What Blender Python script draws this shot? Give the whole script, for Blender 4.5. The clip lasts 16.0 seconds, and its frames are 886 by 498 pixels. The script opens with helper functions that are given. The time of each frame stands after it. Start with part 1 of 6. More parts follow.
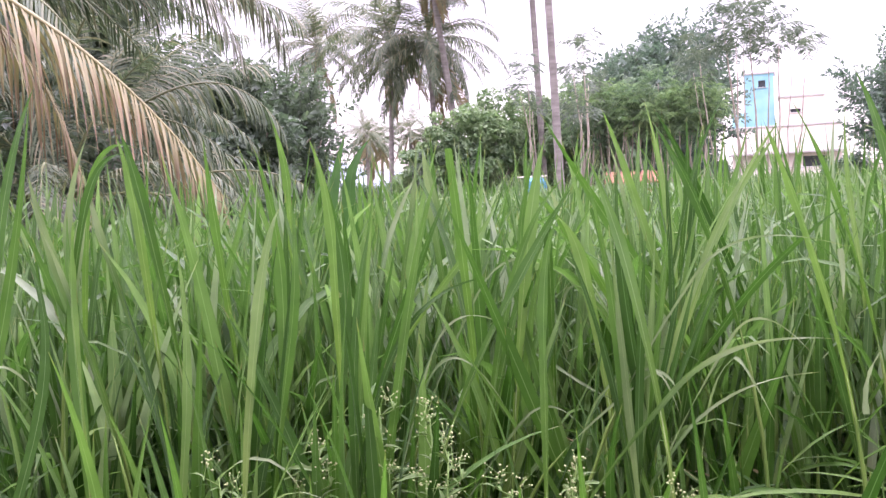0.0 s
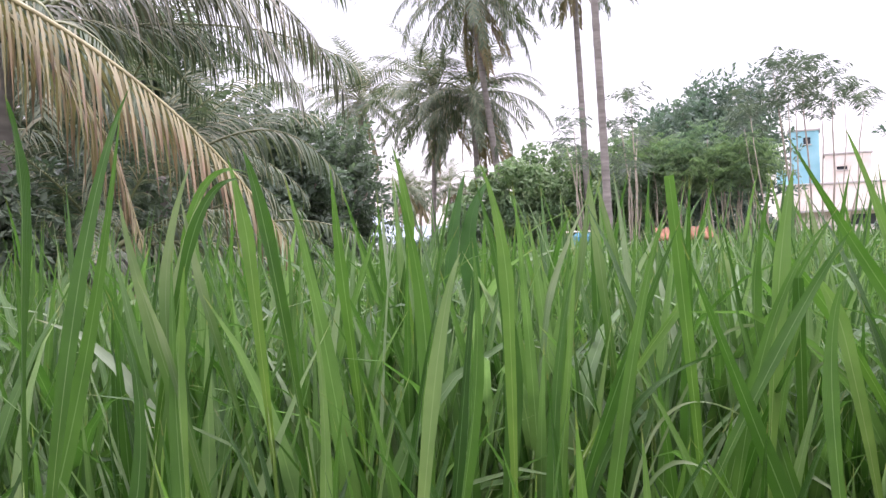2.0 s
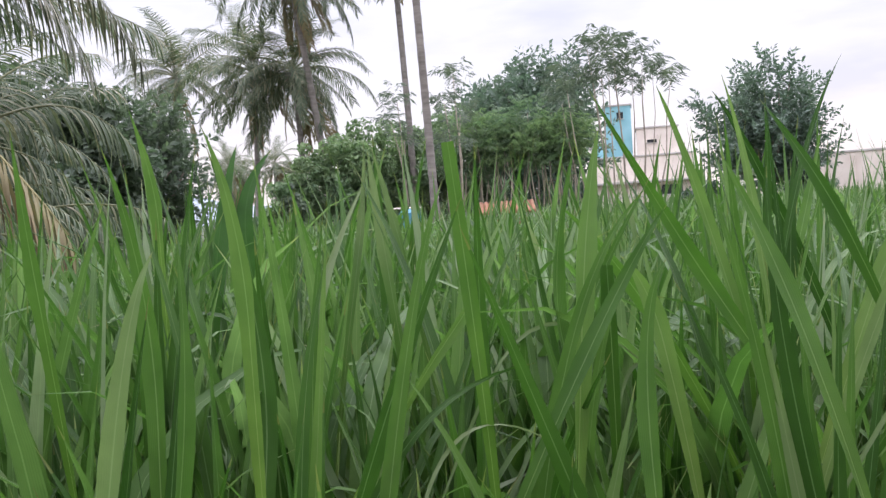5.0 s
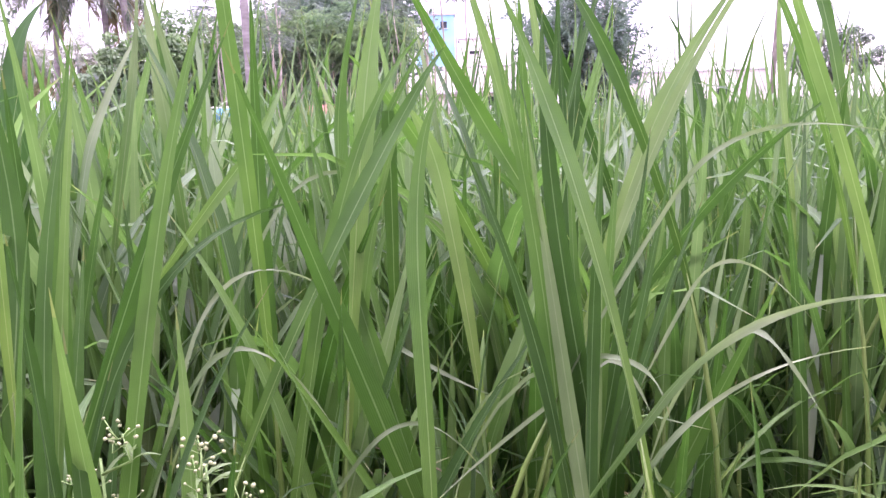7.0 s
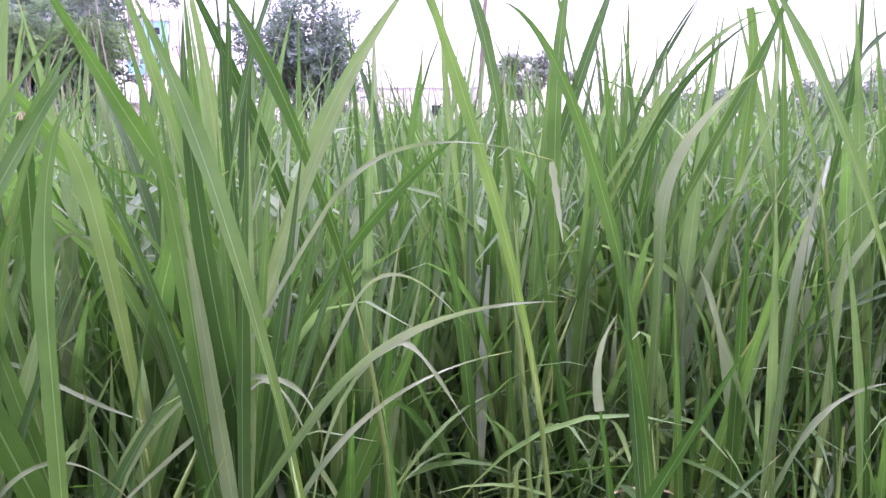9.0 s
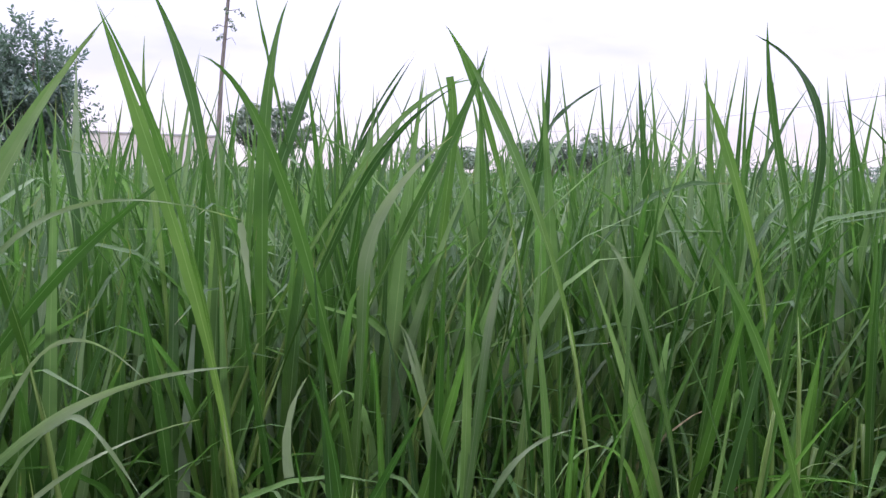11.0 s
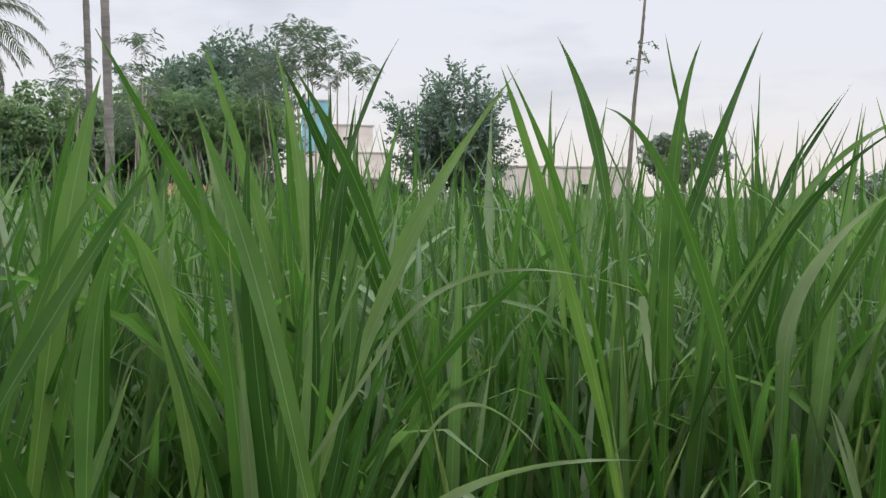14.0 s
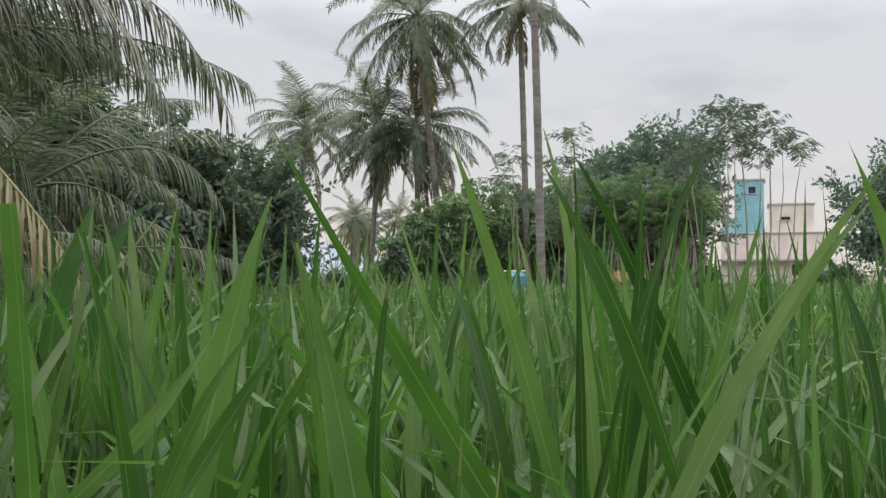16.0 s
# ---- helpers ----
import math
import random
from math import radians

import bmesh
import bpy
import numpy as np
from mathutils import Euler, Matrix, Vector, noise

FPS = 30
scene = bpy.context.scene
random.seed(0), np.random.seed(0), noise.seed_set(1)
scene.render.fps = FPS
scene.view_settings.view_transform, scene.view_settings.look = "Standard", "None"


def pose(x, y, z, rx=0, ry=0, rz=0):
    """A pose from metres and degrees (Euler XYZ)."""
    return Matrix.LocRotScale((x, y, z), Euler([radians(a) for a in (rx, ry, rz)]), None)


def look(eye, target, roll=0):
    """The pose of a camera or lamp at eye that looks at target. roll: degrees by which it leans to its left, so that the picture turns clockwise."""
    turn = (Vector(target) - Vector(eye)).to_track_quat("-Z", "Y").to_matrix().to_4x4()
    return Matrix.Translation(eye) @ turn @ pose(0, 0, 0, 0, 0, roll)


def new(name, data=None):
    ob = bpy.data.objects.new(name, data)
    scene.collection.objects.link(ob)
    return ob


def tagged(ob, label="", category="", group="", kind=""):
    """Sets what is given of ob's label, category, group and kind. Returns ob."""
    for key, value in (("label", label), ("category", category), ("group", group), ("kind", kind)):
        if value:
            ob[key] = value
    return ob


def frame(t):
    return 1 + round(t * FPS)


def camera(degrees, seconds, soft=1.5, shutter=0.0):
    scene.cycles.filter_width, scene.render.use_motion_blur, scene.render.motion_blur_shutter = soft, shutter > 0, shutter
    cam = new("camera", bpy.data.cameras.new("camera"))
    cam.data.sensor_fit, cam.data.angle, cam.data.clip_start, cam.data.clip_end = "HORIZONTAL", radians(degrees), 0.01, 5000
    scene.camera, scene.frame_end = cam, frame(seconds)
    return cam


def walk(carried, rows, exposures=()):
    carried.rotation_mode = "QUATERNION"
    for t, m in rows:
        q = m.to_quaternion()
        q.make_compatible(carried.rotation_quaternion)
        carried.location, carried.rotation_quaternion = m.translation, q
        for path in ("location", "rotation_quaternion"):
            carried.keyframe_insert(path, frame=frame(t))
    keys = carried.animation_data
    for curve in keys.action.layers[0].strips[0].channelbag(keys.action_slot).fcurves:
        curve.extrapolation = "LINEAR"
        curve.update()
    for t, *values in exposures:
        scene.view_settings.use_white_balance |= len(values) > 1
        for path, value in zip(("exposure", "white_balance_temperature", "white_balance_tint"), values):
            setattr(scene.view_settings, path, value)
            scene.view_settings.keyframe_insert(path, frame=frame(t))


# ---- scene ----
# ---- camera and its walk ----
cam = camera(52.73, 16.0, soft=1.4)
PATH = [
    (0.0, pose(0.000, 0.000, 1.350, 85.88, 2.96, -4.43)),
    (0.5, pose(-0.060, 0.032, 1.343, 87.77, 3.74, -2.24)),
    (1.0, pose(-0.113, 0.166, 1.329, 89.03, 3.30, -1.15)),
    (1.5, pose(-0.182, 0.365, 1.334, 89.04, 2.99, -0.37)),
    (2.0, pose(-0.264, 0.524, 1.337, 89.49, 2.34, -2.17)),
    (2.5, pose(-0.321, 0.671, 1.368, 90.14, 2.35, -6.74)),
    (3.0, pose(-0.289, 0.746, 1.363, 90.28, 3.16, -7.83)),
    (3.2, pose(-0.243, 0.769, 1.365, 90.41, 3.61, -7.86)),
    (5.3, pose(-0.097, 0.858, 1.330, 86.42, 3.74, -14.76)),
    (5.5, pose(-0.090, 0.862, 1.319, 85.64, 3.58, -16.08)),
    (6.0, pose(-0.076, 0.874, 1.296, 83.25, 2.93, -18.98)),
    (6.5, pose(-0.070, 0.869, 1.268, 81.18, 2.41, -21.23)),
    (7.0, pose(-0.045, 0.866, 1.251, 81.06, 1.54, -24.28)),
    (7.5, pose(-0.023, 0.857, 1.244, 81.48, 1.12, -28.25)),
    (8.0, pose(-0.004, 0.854, 1.245, 81.61, 0.63, -32.26)),
    (8.5, pose(0.018, 0.848, 1.249, 81.61, 0.60, -36.43)),
    (9.0, pose(0.035, 0.837, 1.252, 81.61, 0.20, -41.76)),
    (9.5, pose(0.048, 0.815, 1.258, 82.01, -0.16, -47.19)),
    (10.0, pose(0.063, 0.794, 1.259, 82.66, -0.28, -51.94)),
    (10.2, pose(0.067, 0.793, 1.257, 82.72, -0.51, -54.26)),
    (12.3, pose(0.095, 0.831, 1.290, 86.51, -1.46, -59.38)),
    (12.5, pose(0.088, 0.838, 1.295, 86.95, -0.61, -56.23)),
    (13.0, pose(0.061, 0.852, 1.311, 87.69, 0.99, -46.72)),
    (13.5, pose(0.082, 0.834, 1.308, 87.67, -0.26, -35.19)),
    (14.0, pose(0.159, 0.866, 1.303, 86.44, -0.83, -32.27)),
    (14.5, pose(0.247, 0.990, 1.287, 85.55, -1.48, -28.05)),
    (15.0, pose(0.362, 1.151, 1.311, 87.35, -0.38, -18.17)),
    (15.5, pose(0.442, 1.185, 1.348, 89.78, -0.75, -8.71)),
    (16.0, pose(0.473, 1.193, 1.370, 91.58, -0.08, -5.08)),
]

# ---- world, sun, exposure ----
EXPOSURES = [(0.0, 1.50, 6050, 42), (1.0, 0.96, 6050, 35), (1.5, 0.96, 6100, 31), (2.0, 1.06, 6100, 29), (2.5, 0.19, 6250, 15),
             (3.2, 0.15, 6230, 15), (5.3, 0.86, 5950, 24), (6.0, 1.49, 5780, 43), (7.0, 1.76, 5790, 60),
             (8.5, 1.77, 5660, 67), (10.2, 1.07, 5430, 47), (12.3, 0.28, 6080, 13), (13.5, 0.10, 6200, 12),
             (14.0, 0.32, 6100, 13), (14.5, 1.10, 5700, 31), (15.0, 0.70, 5800, 19), (15.5, 0.06, 6250, 12),
             (16.0, 0.10, 6300, 11)]
walk(cam, PATH, EXPOSURES)

rng = np.random.default_rng(7)
pick = random.Random(11)


def build_world():
    """An overcast sky: grey cloud over a faint blue Nishita sky, brighter towards the zenith."""
    w = bpy.data.worlds.new("overcast_sky")
    scene.world = w
    w.use_nodes = True
    nt = w.node_tree
    nt.nodes.clear()
    out = nt.nodes.new("ShaderNodeOutputWorld")
    sky = nt.nodes.new("ShaderNodeTexSky")
    sky.sky_type = "NISHITA"
    sky.sun_disc = False
    sky.sun_elevation = radians(70)
    sky.sun_rotation = radians(24)
    bg_sky = nt.nodes.new("ShaderNodeBackground")
    bg_sky.inputs["Strength"].default_value = 0.02
    nt.links.new(sky.outputs[0], bg_sky.inputs["Color"])
    co = nt.nodes.new("ShaderNodeTexCoord")
    sep = nt.nodes.new("ShaderNodeSeparateXYZ")
    nt.links.new(co.outputs["Generated"], sep.inputs[0])
    grad = nt.nodes.new("ShaderNodeValToRGB")
    e = grad.color_ramp.elements
    e[0].position, e[0].color = 0.0, (0.548, 0.482, 0.440, 1)
    e[1].position, e[1].color = 1.0, (2.75, 2.75, 2.78, 1)
    mid = e.new(0.10)
    mid.color = (0.530, 0.498, 0.468, 1)
    up = e.new(0.25)
    up.color = (0.525, 0.516, 0.496, 1)
    nt.links.new(sep.outputs["Z"], grad.inputs["Fac"])
    # cloud bellies: flat streaks, seen almost edge-on near the horizon
    mp = nt.nodes.new("ShaderNodeMapping")
    mp.inputs["Scale"].default_value = (2.4, 2.4, 9.0)
    mp.inputs["Location"].default_value = (3.1, 0.4, 0.0)
    nt.links.new(co.outputs["Generated"], mp.inputs["Vector"])
    nz = nt.nodes.new("ShaderNodeTexNoise")
    nz.inputs["Scale"].default_value = 1.6
    nz.inputs["Detail"].default_value = 6
    nz.inputs["Roughness"].default_value = 0.52
    nt.links.new(mp.outputs[0], nz.inputs["Vector"])
    cl = nt.nodes.new("ShaderNodeValToRGB")
    c = cl.color_ramp.elements
    c[0].position, c[0].color = 0.54, (1.02, 1.015, 1.01, 1)
    c[1].position, c[1].color = 0.70, (0.84, 0.845, 0.86, 1)
    nt.links.new(nz.outputs["Fac"], cl.inputs["Fac"])
    mul = nt.nodes.new("ShaderNodeMix")
    mul.data_type, mul.blend_type = "RGBA", "MULTIPLY"
    mul.inputs["Factor"].default_value = 1.0
    nt.links.new(grad.outputs[0], mul.inputs["A"])
    nt.links.new(cl.outputs[0], mul.inputs["B"])
    bg = nt.nodes.new("ShaderNodeBackground")
    bg.inputs["Strength"].default_value = 1.10
    nt.links.new(mul.outputs["Result"], bg.inputs["Color"])
    add = nt.nodes.new("ShaderNodeAddShader")
    nt.links.new(bg.outputs[0], add.inputs[0])
    nt.links.new(bg_sky.outputs[0], add.inputs[1])
    nt.links.new(add.outputs[0], out.inputs["Surface"])


build_world()
sun = new("sun", bpy.data.lights.new("sun", "SUN"))
sun.data.energy, sun.data.angle, sun.data.color = 0.9, radians(30), (1.0, 0.97, 0.92)
sun.matrix_basis = look((4, 8, 26), (0, 0, 0))


# ---- materials ----
def material(name):
    m = bpy.data.materials.new(name)
    m.use_nodes = True
    nt = m.node_tree
    nt.nodes.clear()
    out = nt.nodes.new("ShaderNodeOutputMaterial")
    return m, nt, out


def ramp(nt, fac, stops):
    r = nt.nodes.new("ShaderNodeValToRGB")
    e = r.color_ramp.elements
    e[0].position, e[0].color = stops[0][0], (*stops[0][1], 1)
    e[1].position, e[1].color = stops[-1][0], (*stops[-1][1], 1)
    for p, c in stops[1:-1]:
        n = e.new(p)
        n.color = (*c, 1)
    if fac is not None:
        nt.links.new(fac, r.inputs["Fac"])
    return r.outputs["Color"]


def noise_fac(nt, scale, detail=4, vec=None, stretch=None):
    co = nt.nodes.new("ShaderNodeTexCoord")
    src = vec if vec is not None else co.outputs["Object"]
    if stretch:
        mp = nt.nodes.new("ShaderNodeMapping")
        mp.inputs["Scale"].default_value = stretch
        nt.links.new(src, mp.inputs["Vector"])
        src = mp.outputs[0]
    nz = nt.nodes.new("ShaderNodeTexNoise")
    nz.inputs["Scale"].default_value = scale
    nz.inputs["Detail"].default_value = detail
    nt.links.new(src, nz.inputs["Vector"])
    return nz.outputs["Fac"]


def mixed(nt, a, b, fac, how="MIX"):
    m = nt.nodes.new("ShaderNodeMix")
    m.data_type, m.blend_type = "RGBA", how
    for socket, v in ((m.inputs["A"], a), (m.inputs["B"], b), (m.inputs["Factor"], fac)):
        if isinstance(v, (int, float)):
            socket.default_value = v
        elif isinstance(v, tuple):
            socket.default_value = (*v, 1)
        else:
            nt.links.new(v, socket)
    return m.outputs["Result"]


def math_node(nt, op, a, b=0.0):
    n = nt.nodes.new("ShaderNodeMath")
    n.operation = op
    for socket, v in ((n.inputs[0], a), (n.inputs[1], b)):
        if isinstance(v, (int, float)):
            socket.default_value = v
        else:
            nt.links.new(v, socket)
    return n.outputs[0]


def random_of(nt, islands):
    if islands:
        return nt.nodes.new("ShaderNodeNewGeometry").outputs["Random Per Island"]
    return nt.nodes.new("ShaderNodeObjectInfo").outputs["Random"]


def blade_material(name, tones, rib, islands, rough=0.44, translucent=0.46, tip=(0.32, 0.27, 0.10), spec=0.36, sheath=True, foot=None, bloom=0.05):
    """A grass-like leaf: tone by leaf, pale midrib and fine veins along it, dry tip, light coming through."""
    m, nt, out = material(name)
    rnd = random_of(nt, islands)
    base = ramp(nt, rnd, tones)
    uv = nt.nodes.new("ShaderNodeUVMap")
    sep = nt.nodes.new("ShaderNodeSeparateXYZ")
    nt.links.new(uv.outputs[0], sep.inputs[0])
    u, v = sep.outputs["X"], sep.outputs["Y"]
    mottled = noise_fac(nt, 14, 3)
    base = mixed(nt, base, ramp(nt, mottled, [(0.3, (0.75, 0.8, 0.7)), (0.7, (1.2, 1.15, 1.1))]), 0.8, "MULTIPLY")
    vein = math_node(nt, "SINE", math_node(nt, "MULTIPLY", u, 75.0))
    base = mixed(nt, base, (1.3, 1.25, 1.2), math_node(nt, "MULTIPLY", math_node(nt, "GREATER_THAN", vein, 0.6), 0.18), "MULTIPLY")
    if foot:
        base = mixed(nt, foot, base, ramp(nt, v, [(0.30, (0, 0, 0)), (0.62, (1, 1, 1))]))
    ribbed = math_node(nt, "LESS_THAN", math_node(nt, "ABSOLUTE", math_node(nt, "SUBTRACT", u, 0.5)), 0.030)
    base = mixed(nt, base, rib, math_node(nt, "MULTIPLY", ribbed, math_node(nt, "SUBTRACT", 0.36, math_node(nt, "MULTIPLY", v, 0.24))))
    if sheath:
        low = ramp(nt, v, [(0.0, (1.45, 1.18, 0.8)), (0.14, (1.2, 1.06, 0.85)), (0.4, (1, 1, 1))])
        base = mixed(nt, base, low, 0.7, "MULTIPLY")
    dry = math_node(nt, "MULTIPLY", math_node(nt, "GREATER_THAN", math_node(nt, "ADD", v, math_node(nt, "MULTIPLY", mottled, 0.06)), 0.985), 0.3)
    base = mixed(nt, base, tip, dry)
    p = nt.nodes.new("ShaderNodeBsdfPrincipled")
    p.inputs["Roughness"].default_value = rough
    p.inputs["Specular IOR Level"].default_value = spec
    p.inputs["Sheen Weight"].default_value = bloom
    p.inputs["Sheen Roughness"].default_value = 0.6
    nt.links.new(base, p.inputs["Base Color"])
    bump = nt.nodes.new("ShaderNodeBump")
    bump.inputs["Strength"].default_value = 0.25
    bump.inputs["Distance"].default_value = 0.001
    nt.links.new(vein, bump.inputs["Height"])
    nt.links.new(bump.outputs[0], p.inputs["Normal"])
    t = nt.nodes.new("ShaderNodeBsdfTranslucent")
    nt.links.new(mixed(nt, base, (1.05, 1.25, 0.80), 1.0, "MULTIPLY"), t.inputs["Color"])
    mx = nt.nodes.new("ShaderNodeMixShader")
    mx.inputs[0].default_value = translucent
    nt.links.new(p.outputs[0], mx.inputs[1])
    nt.links.new(t.outputs[0], mx.inputs[2])
    nt.links.new(mx.outputs[0], out.inputs["Surface"])
    return m


def foliage_material(name, dark, light, translucent=0.3, rough=0.5, scale=0.6):
    m, nt, out = material(name)
    rnd = random_of(nt, True)
    base = ramp(nt, rnd, [(0.0, dark), (1.0, light)])
    base = mixed(nt, base, ramp(nt, noise_fac(nt, scale, 3), [(0.3, (0.7, 0.75, 0.75)), (0.7, (1.2, 1.15, 1.05))]), 1.0, "MULTIPLY")
    p = nt.nodes.new("ShaderNodeBsdfPrincipled")
    p.inputs["Roughness"].default_value = rough
    p.inputs["Sheen Weight"].default_value = 0.12
    p.inputs["Sheen Roughness"].default_value = 0.6
    nt.links.new(base, p.inputs["Base Color"])
    t = nt.nodes.new("ShaderNodeBsdfTranslucent")
    nt.links.new(mixed(nt, base, (1.0, 1.18, 0.85), 1.0, "MULTIPLY"), t.inputs["Color"])
    mx = nt.nodes.new("ShaderNodeMixShader")
    mx.inputs[0].default_value = translucent
    nt.links.new(p.outputs[0], mx.inputs[1])
    nt.links.new(t.outputs[0], mx.inputs[2])
    nt.links.new(mx.outputs[0], out.inputs["Surface"])
    return m


def rough_material(name, stops, scale, rough=0.9, bump=0.4, detail=6, stretch=None, second=None, distance=0.01):
    """Mineral or bark: noise at two scales and relief."""
    m, nt, out = material(name)
    f1 = noise_fac(nt, scale, detail, stretch=stretch)
    base = ramp(nt, f1, stops)
    f2 = noise_fac(nt, second or scale * 0.13, 3, stretch=stretch)
    base = mixed(nt, base, ramp(nt, f2, [(0.35, (0.72, 0.72, 0.72)), (0.65, (1.15, 1.15, 1.15))]), 0.7, "MULTIPLY")
    p = nt.nodes.new("ShaderNodeBsdfPrincipled")
    p.inputs["Roughness"].default_value = rough
    nt.links.new(base, p.inputs["Base Color"])
    b = nt.nodes.new("ShaderNodeBump")
    b.inputs["Strength"].default_value = bump
    b.inputs["Distance"].default_value = distance
    nt.links.new(f1, b.inputs["Height"])
    nt.links.new(b.outputs[0], p.inputs["Normal"])
    nt.links.new(p.outputs[0], out.inputs["Surface"])
    return m


GREENS = [(0.0, (0.022, 0.066, 0.008)), (0.35, (0.044, 0.114, 0.015)), (0.7, (0.080, 0.172, 0.028)), (0.9, (0.118, 0.210, 0.050)), (1.0, (0.150, 0.222, 0.084))]
FIELD_GREENS = [(0.0, (0.032, 0.083, 0.013)), (0.35, (0.058, 0.130, 0.025)), (0.7, (0.093, 0.174, 0.046)), (0.9, (0.142, 0.216, 0.092)), (1.0, (0.21, 0.265, 0.17))]
RIB = (0.34, 0.46, 0.22)
M_blade = blade_material("grass_leaf_green", GREENS, RIB, False)
M_field = blade_material("field_leaf_green", FIELD_GREENS, RIB, True, bloom=0.08)
M_low = blade_material("low_leaf_green", GREENS[:4], RIB, True)
M_pale = blade_material("grass_leaf_underside", [(0.0, (0.125, 0.182, 0.076)), (1.0, (0.205, 0.258, 0.140))], (0.26, 0.30, 0.21), False, rough=0.55, foot=(0.06, 0.125, 0.028))
M_broad = blade_material("broad_leaf_dark", [(0.0, (0.035, 0.10, 0.018)), (1.0, (0.05, 0.13, 0.025))], (0.12, 0.2, 0.07), False)
M_stem = rough_material("grass_stem", [(0.3, (0.090, 0.160, 0.024)), (0.7, (0.150, 0.220, 0.045))], 9, rough=0.5, bump=0.1, stretch=(6, 6, 1), distance=0.002)
M_dry = blade_material("dry_leaf", [(0.0, (0.20, 0.16, 0.08)), (1.0, (0.33, 0.28, 0.15))], (0.36, 0.3, 0.18), True, rough=0.7, translucent=0.2)
M_soil = rough_material("field_soil", [(0.3, (0.040, 0.032, 0.019)), (0.5, (0.050, 0.050, 0.022)), (0.6, (0.038, 0.062, 0.018)), (0.8, (0.030, 0.055, 0.014))], 5.0, bump=0.9, detail=8, distance=0.03, second=0.5)
M_palm = blade_material("palm_leaflet_green", [(0.0, (0.056, 0.080, 0.050)), (0.5, (0.104, 0.134, 0.086)), (0.8, (0.172, 0.190, 0.130)), (1.0, (0.26, 0.235, 0.17))], (0.17, 0.20, 0.10), True, rough=0.5, translucent=0.28, spec=0.25, sheath=False)
M_palm_old = blade_material("palm_leaflet_ageing", [(0.0, (0.055, 0.062, 0.044)), (0.4, (0.105, 0.110, 0.082)), (0.8, (0.185, 0.178, 0.140)), (1.0, (0.27, 0.24, 0.20))], (0.18, 0.19, 0.12), True, rough=0.5, translucent=0.22, sheath=False)
M_palm_dry = blade_material("palm_leaflet_dry", [(0.0, (0.085, 0.054, 0.036)), (0.3, (0.165, 0.108, 0.068)), (0.6, (0.255, 0.170, 0.110)), (0.85, (0.24, 0.205, 0.112)), (1.0, (0.22, 0.23, 0.11))], (0.26, 0.23, 0.12), True, rough=0.6, translucent=0.22, sheath=False, foot=(0.215, 0.180, 0.090))
M_rachis = rough_material("palm_rachis", [(0.3, (0.10, 0.115, 0.045)), (0.7, (0.17, 0.175, 0.075))], 6, rough=0.5, bump=0.1, distance=0.003)
M_rachis_dry = rough_material("palm_rachis_dry", [(0.3, (0.19, 0.165, 0.070)), (0.7, (0.29, 0.25, 0.115))], 6, rough=0.55, bump=0.1, distance=0.003)
M_palmtrunk = rough_material("palm_trunk_bark", [(0.3, (0.14, 0.122, 0.108)), (0.7, (0.26, 0.235, 0.21))], 2.2, stretch=(1, 1, 5), distance=0.02)
M_bark = rough_material("tree_bark", [(0.3, (0.11, 0.09, 0.07)), (0.7, (0.24, 0.21, 0.17))], 5, stretch=(4, 4, 1), distance=0.02)
M_palebark = rough_material("pale_bark", [(0.3, (0.24, 0.20, 0.15)), (0.7, (0.42, 0.37, 0.30))], 5, stretch=(4, 4, 1), distance=0.01)
M_leaf_deep = foliage_material("shrub_leaf_deep_green", (0.068, 0.098, 0.068), (0.125, 0.168, 0.108), translucent=0.45)
M_leaf_dark = foliage_material("tree_leaf_dark", (0.088, 0.136, 0.108), (0.130, 0.182, 0.140), translucent=0.42)
M_leaf_mid = foliage_material("tree_leaf_mid", (0.115, 0.18, 0.115), (0.22, 0.30, 0.18), translucent=0.45)
M_leaf_light = foliage_material("tree_leaf_light", (0.14, 0.22, 0.115), (0.27, 0.36, 0.19), translucent=0.48)
M_leaf_grey = foliage_material("tree_leaf_grey_green", (0.095, 0.13, 0.10), (0.175, 0.215, 0.155), translucent=0.3)
M_far_leaf = foliage_material("far_wood_leaf", (0.09, 0.13, 0.09), (0.16, 0.21, 0.135), translucent=0.2, scale=0.15)
# the blue-grey of distance haze is put into the hill's own colour
M_hazed_hill = rough_material("far_hill", [(0.3, (0.20, 0.235, 0.28)), (0.7, (0.235, 0.27, 0.31))], 0.01, bump=0.1)
M_white = rough_material("limewashed_plaster", [(0.3, (0.66, 0.57, 0.50)), (0.7, (0.79, 0.71, 0.64))], 1.2, bump=0.15)
M_blue = rough_material("turquoise_plaster", [(0.3, (0.20, 0.43, 0.49)), (0.7, (0.28, 0.51, 0.57))], 1.2, bump=0.15)
M_grey = rough_material("weathered_concrete", [(0.3, (0.33, 0.31, 0.29)), (0.7, (0.46, 0.44, 0.41))], 1.5, bump=0.3)
M_opening = rough_material("dark_window", [(0.3, (0.03, 0.035, 0.04)), (0.7, (0.05, 0.055, 0.06))], 2, rough=0.25, bump=0.05)
M_tarp = rough_material("blue_tarpaulin", [(0.3, (0.05, 0.20, 0.30)), (0.7, (0.08, 0.28, 0.38))], 3, rough=0.45, bump=0.4)
M_tile = rough_material("terracotta_tile", [(0.3, (0.22, 0.10, 0.06)), (0.7, (0.36, 0.18, 0.11))], 4, bump=0.3)
M_flower = rough_material("weed_flower_head", [(0.3, (0.26, 0.30, 0.115)), (0.7, (0.37, 0.39, 0.20))], 200, rough=0.8, bump=0.2, distance=0.001)
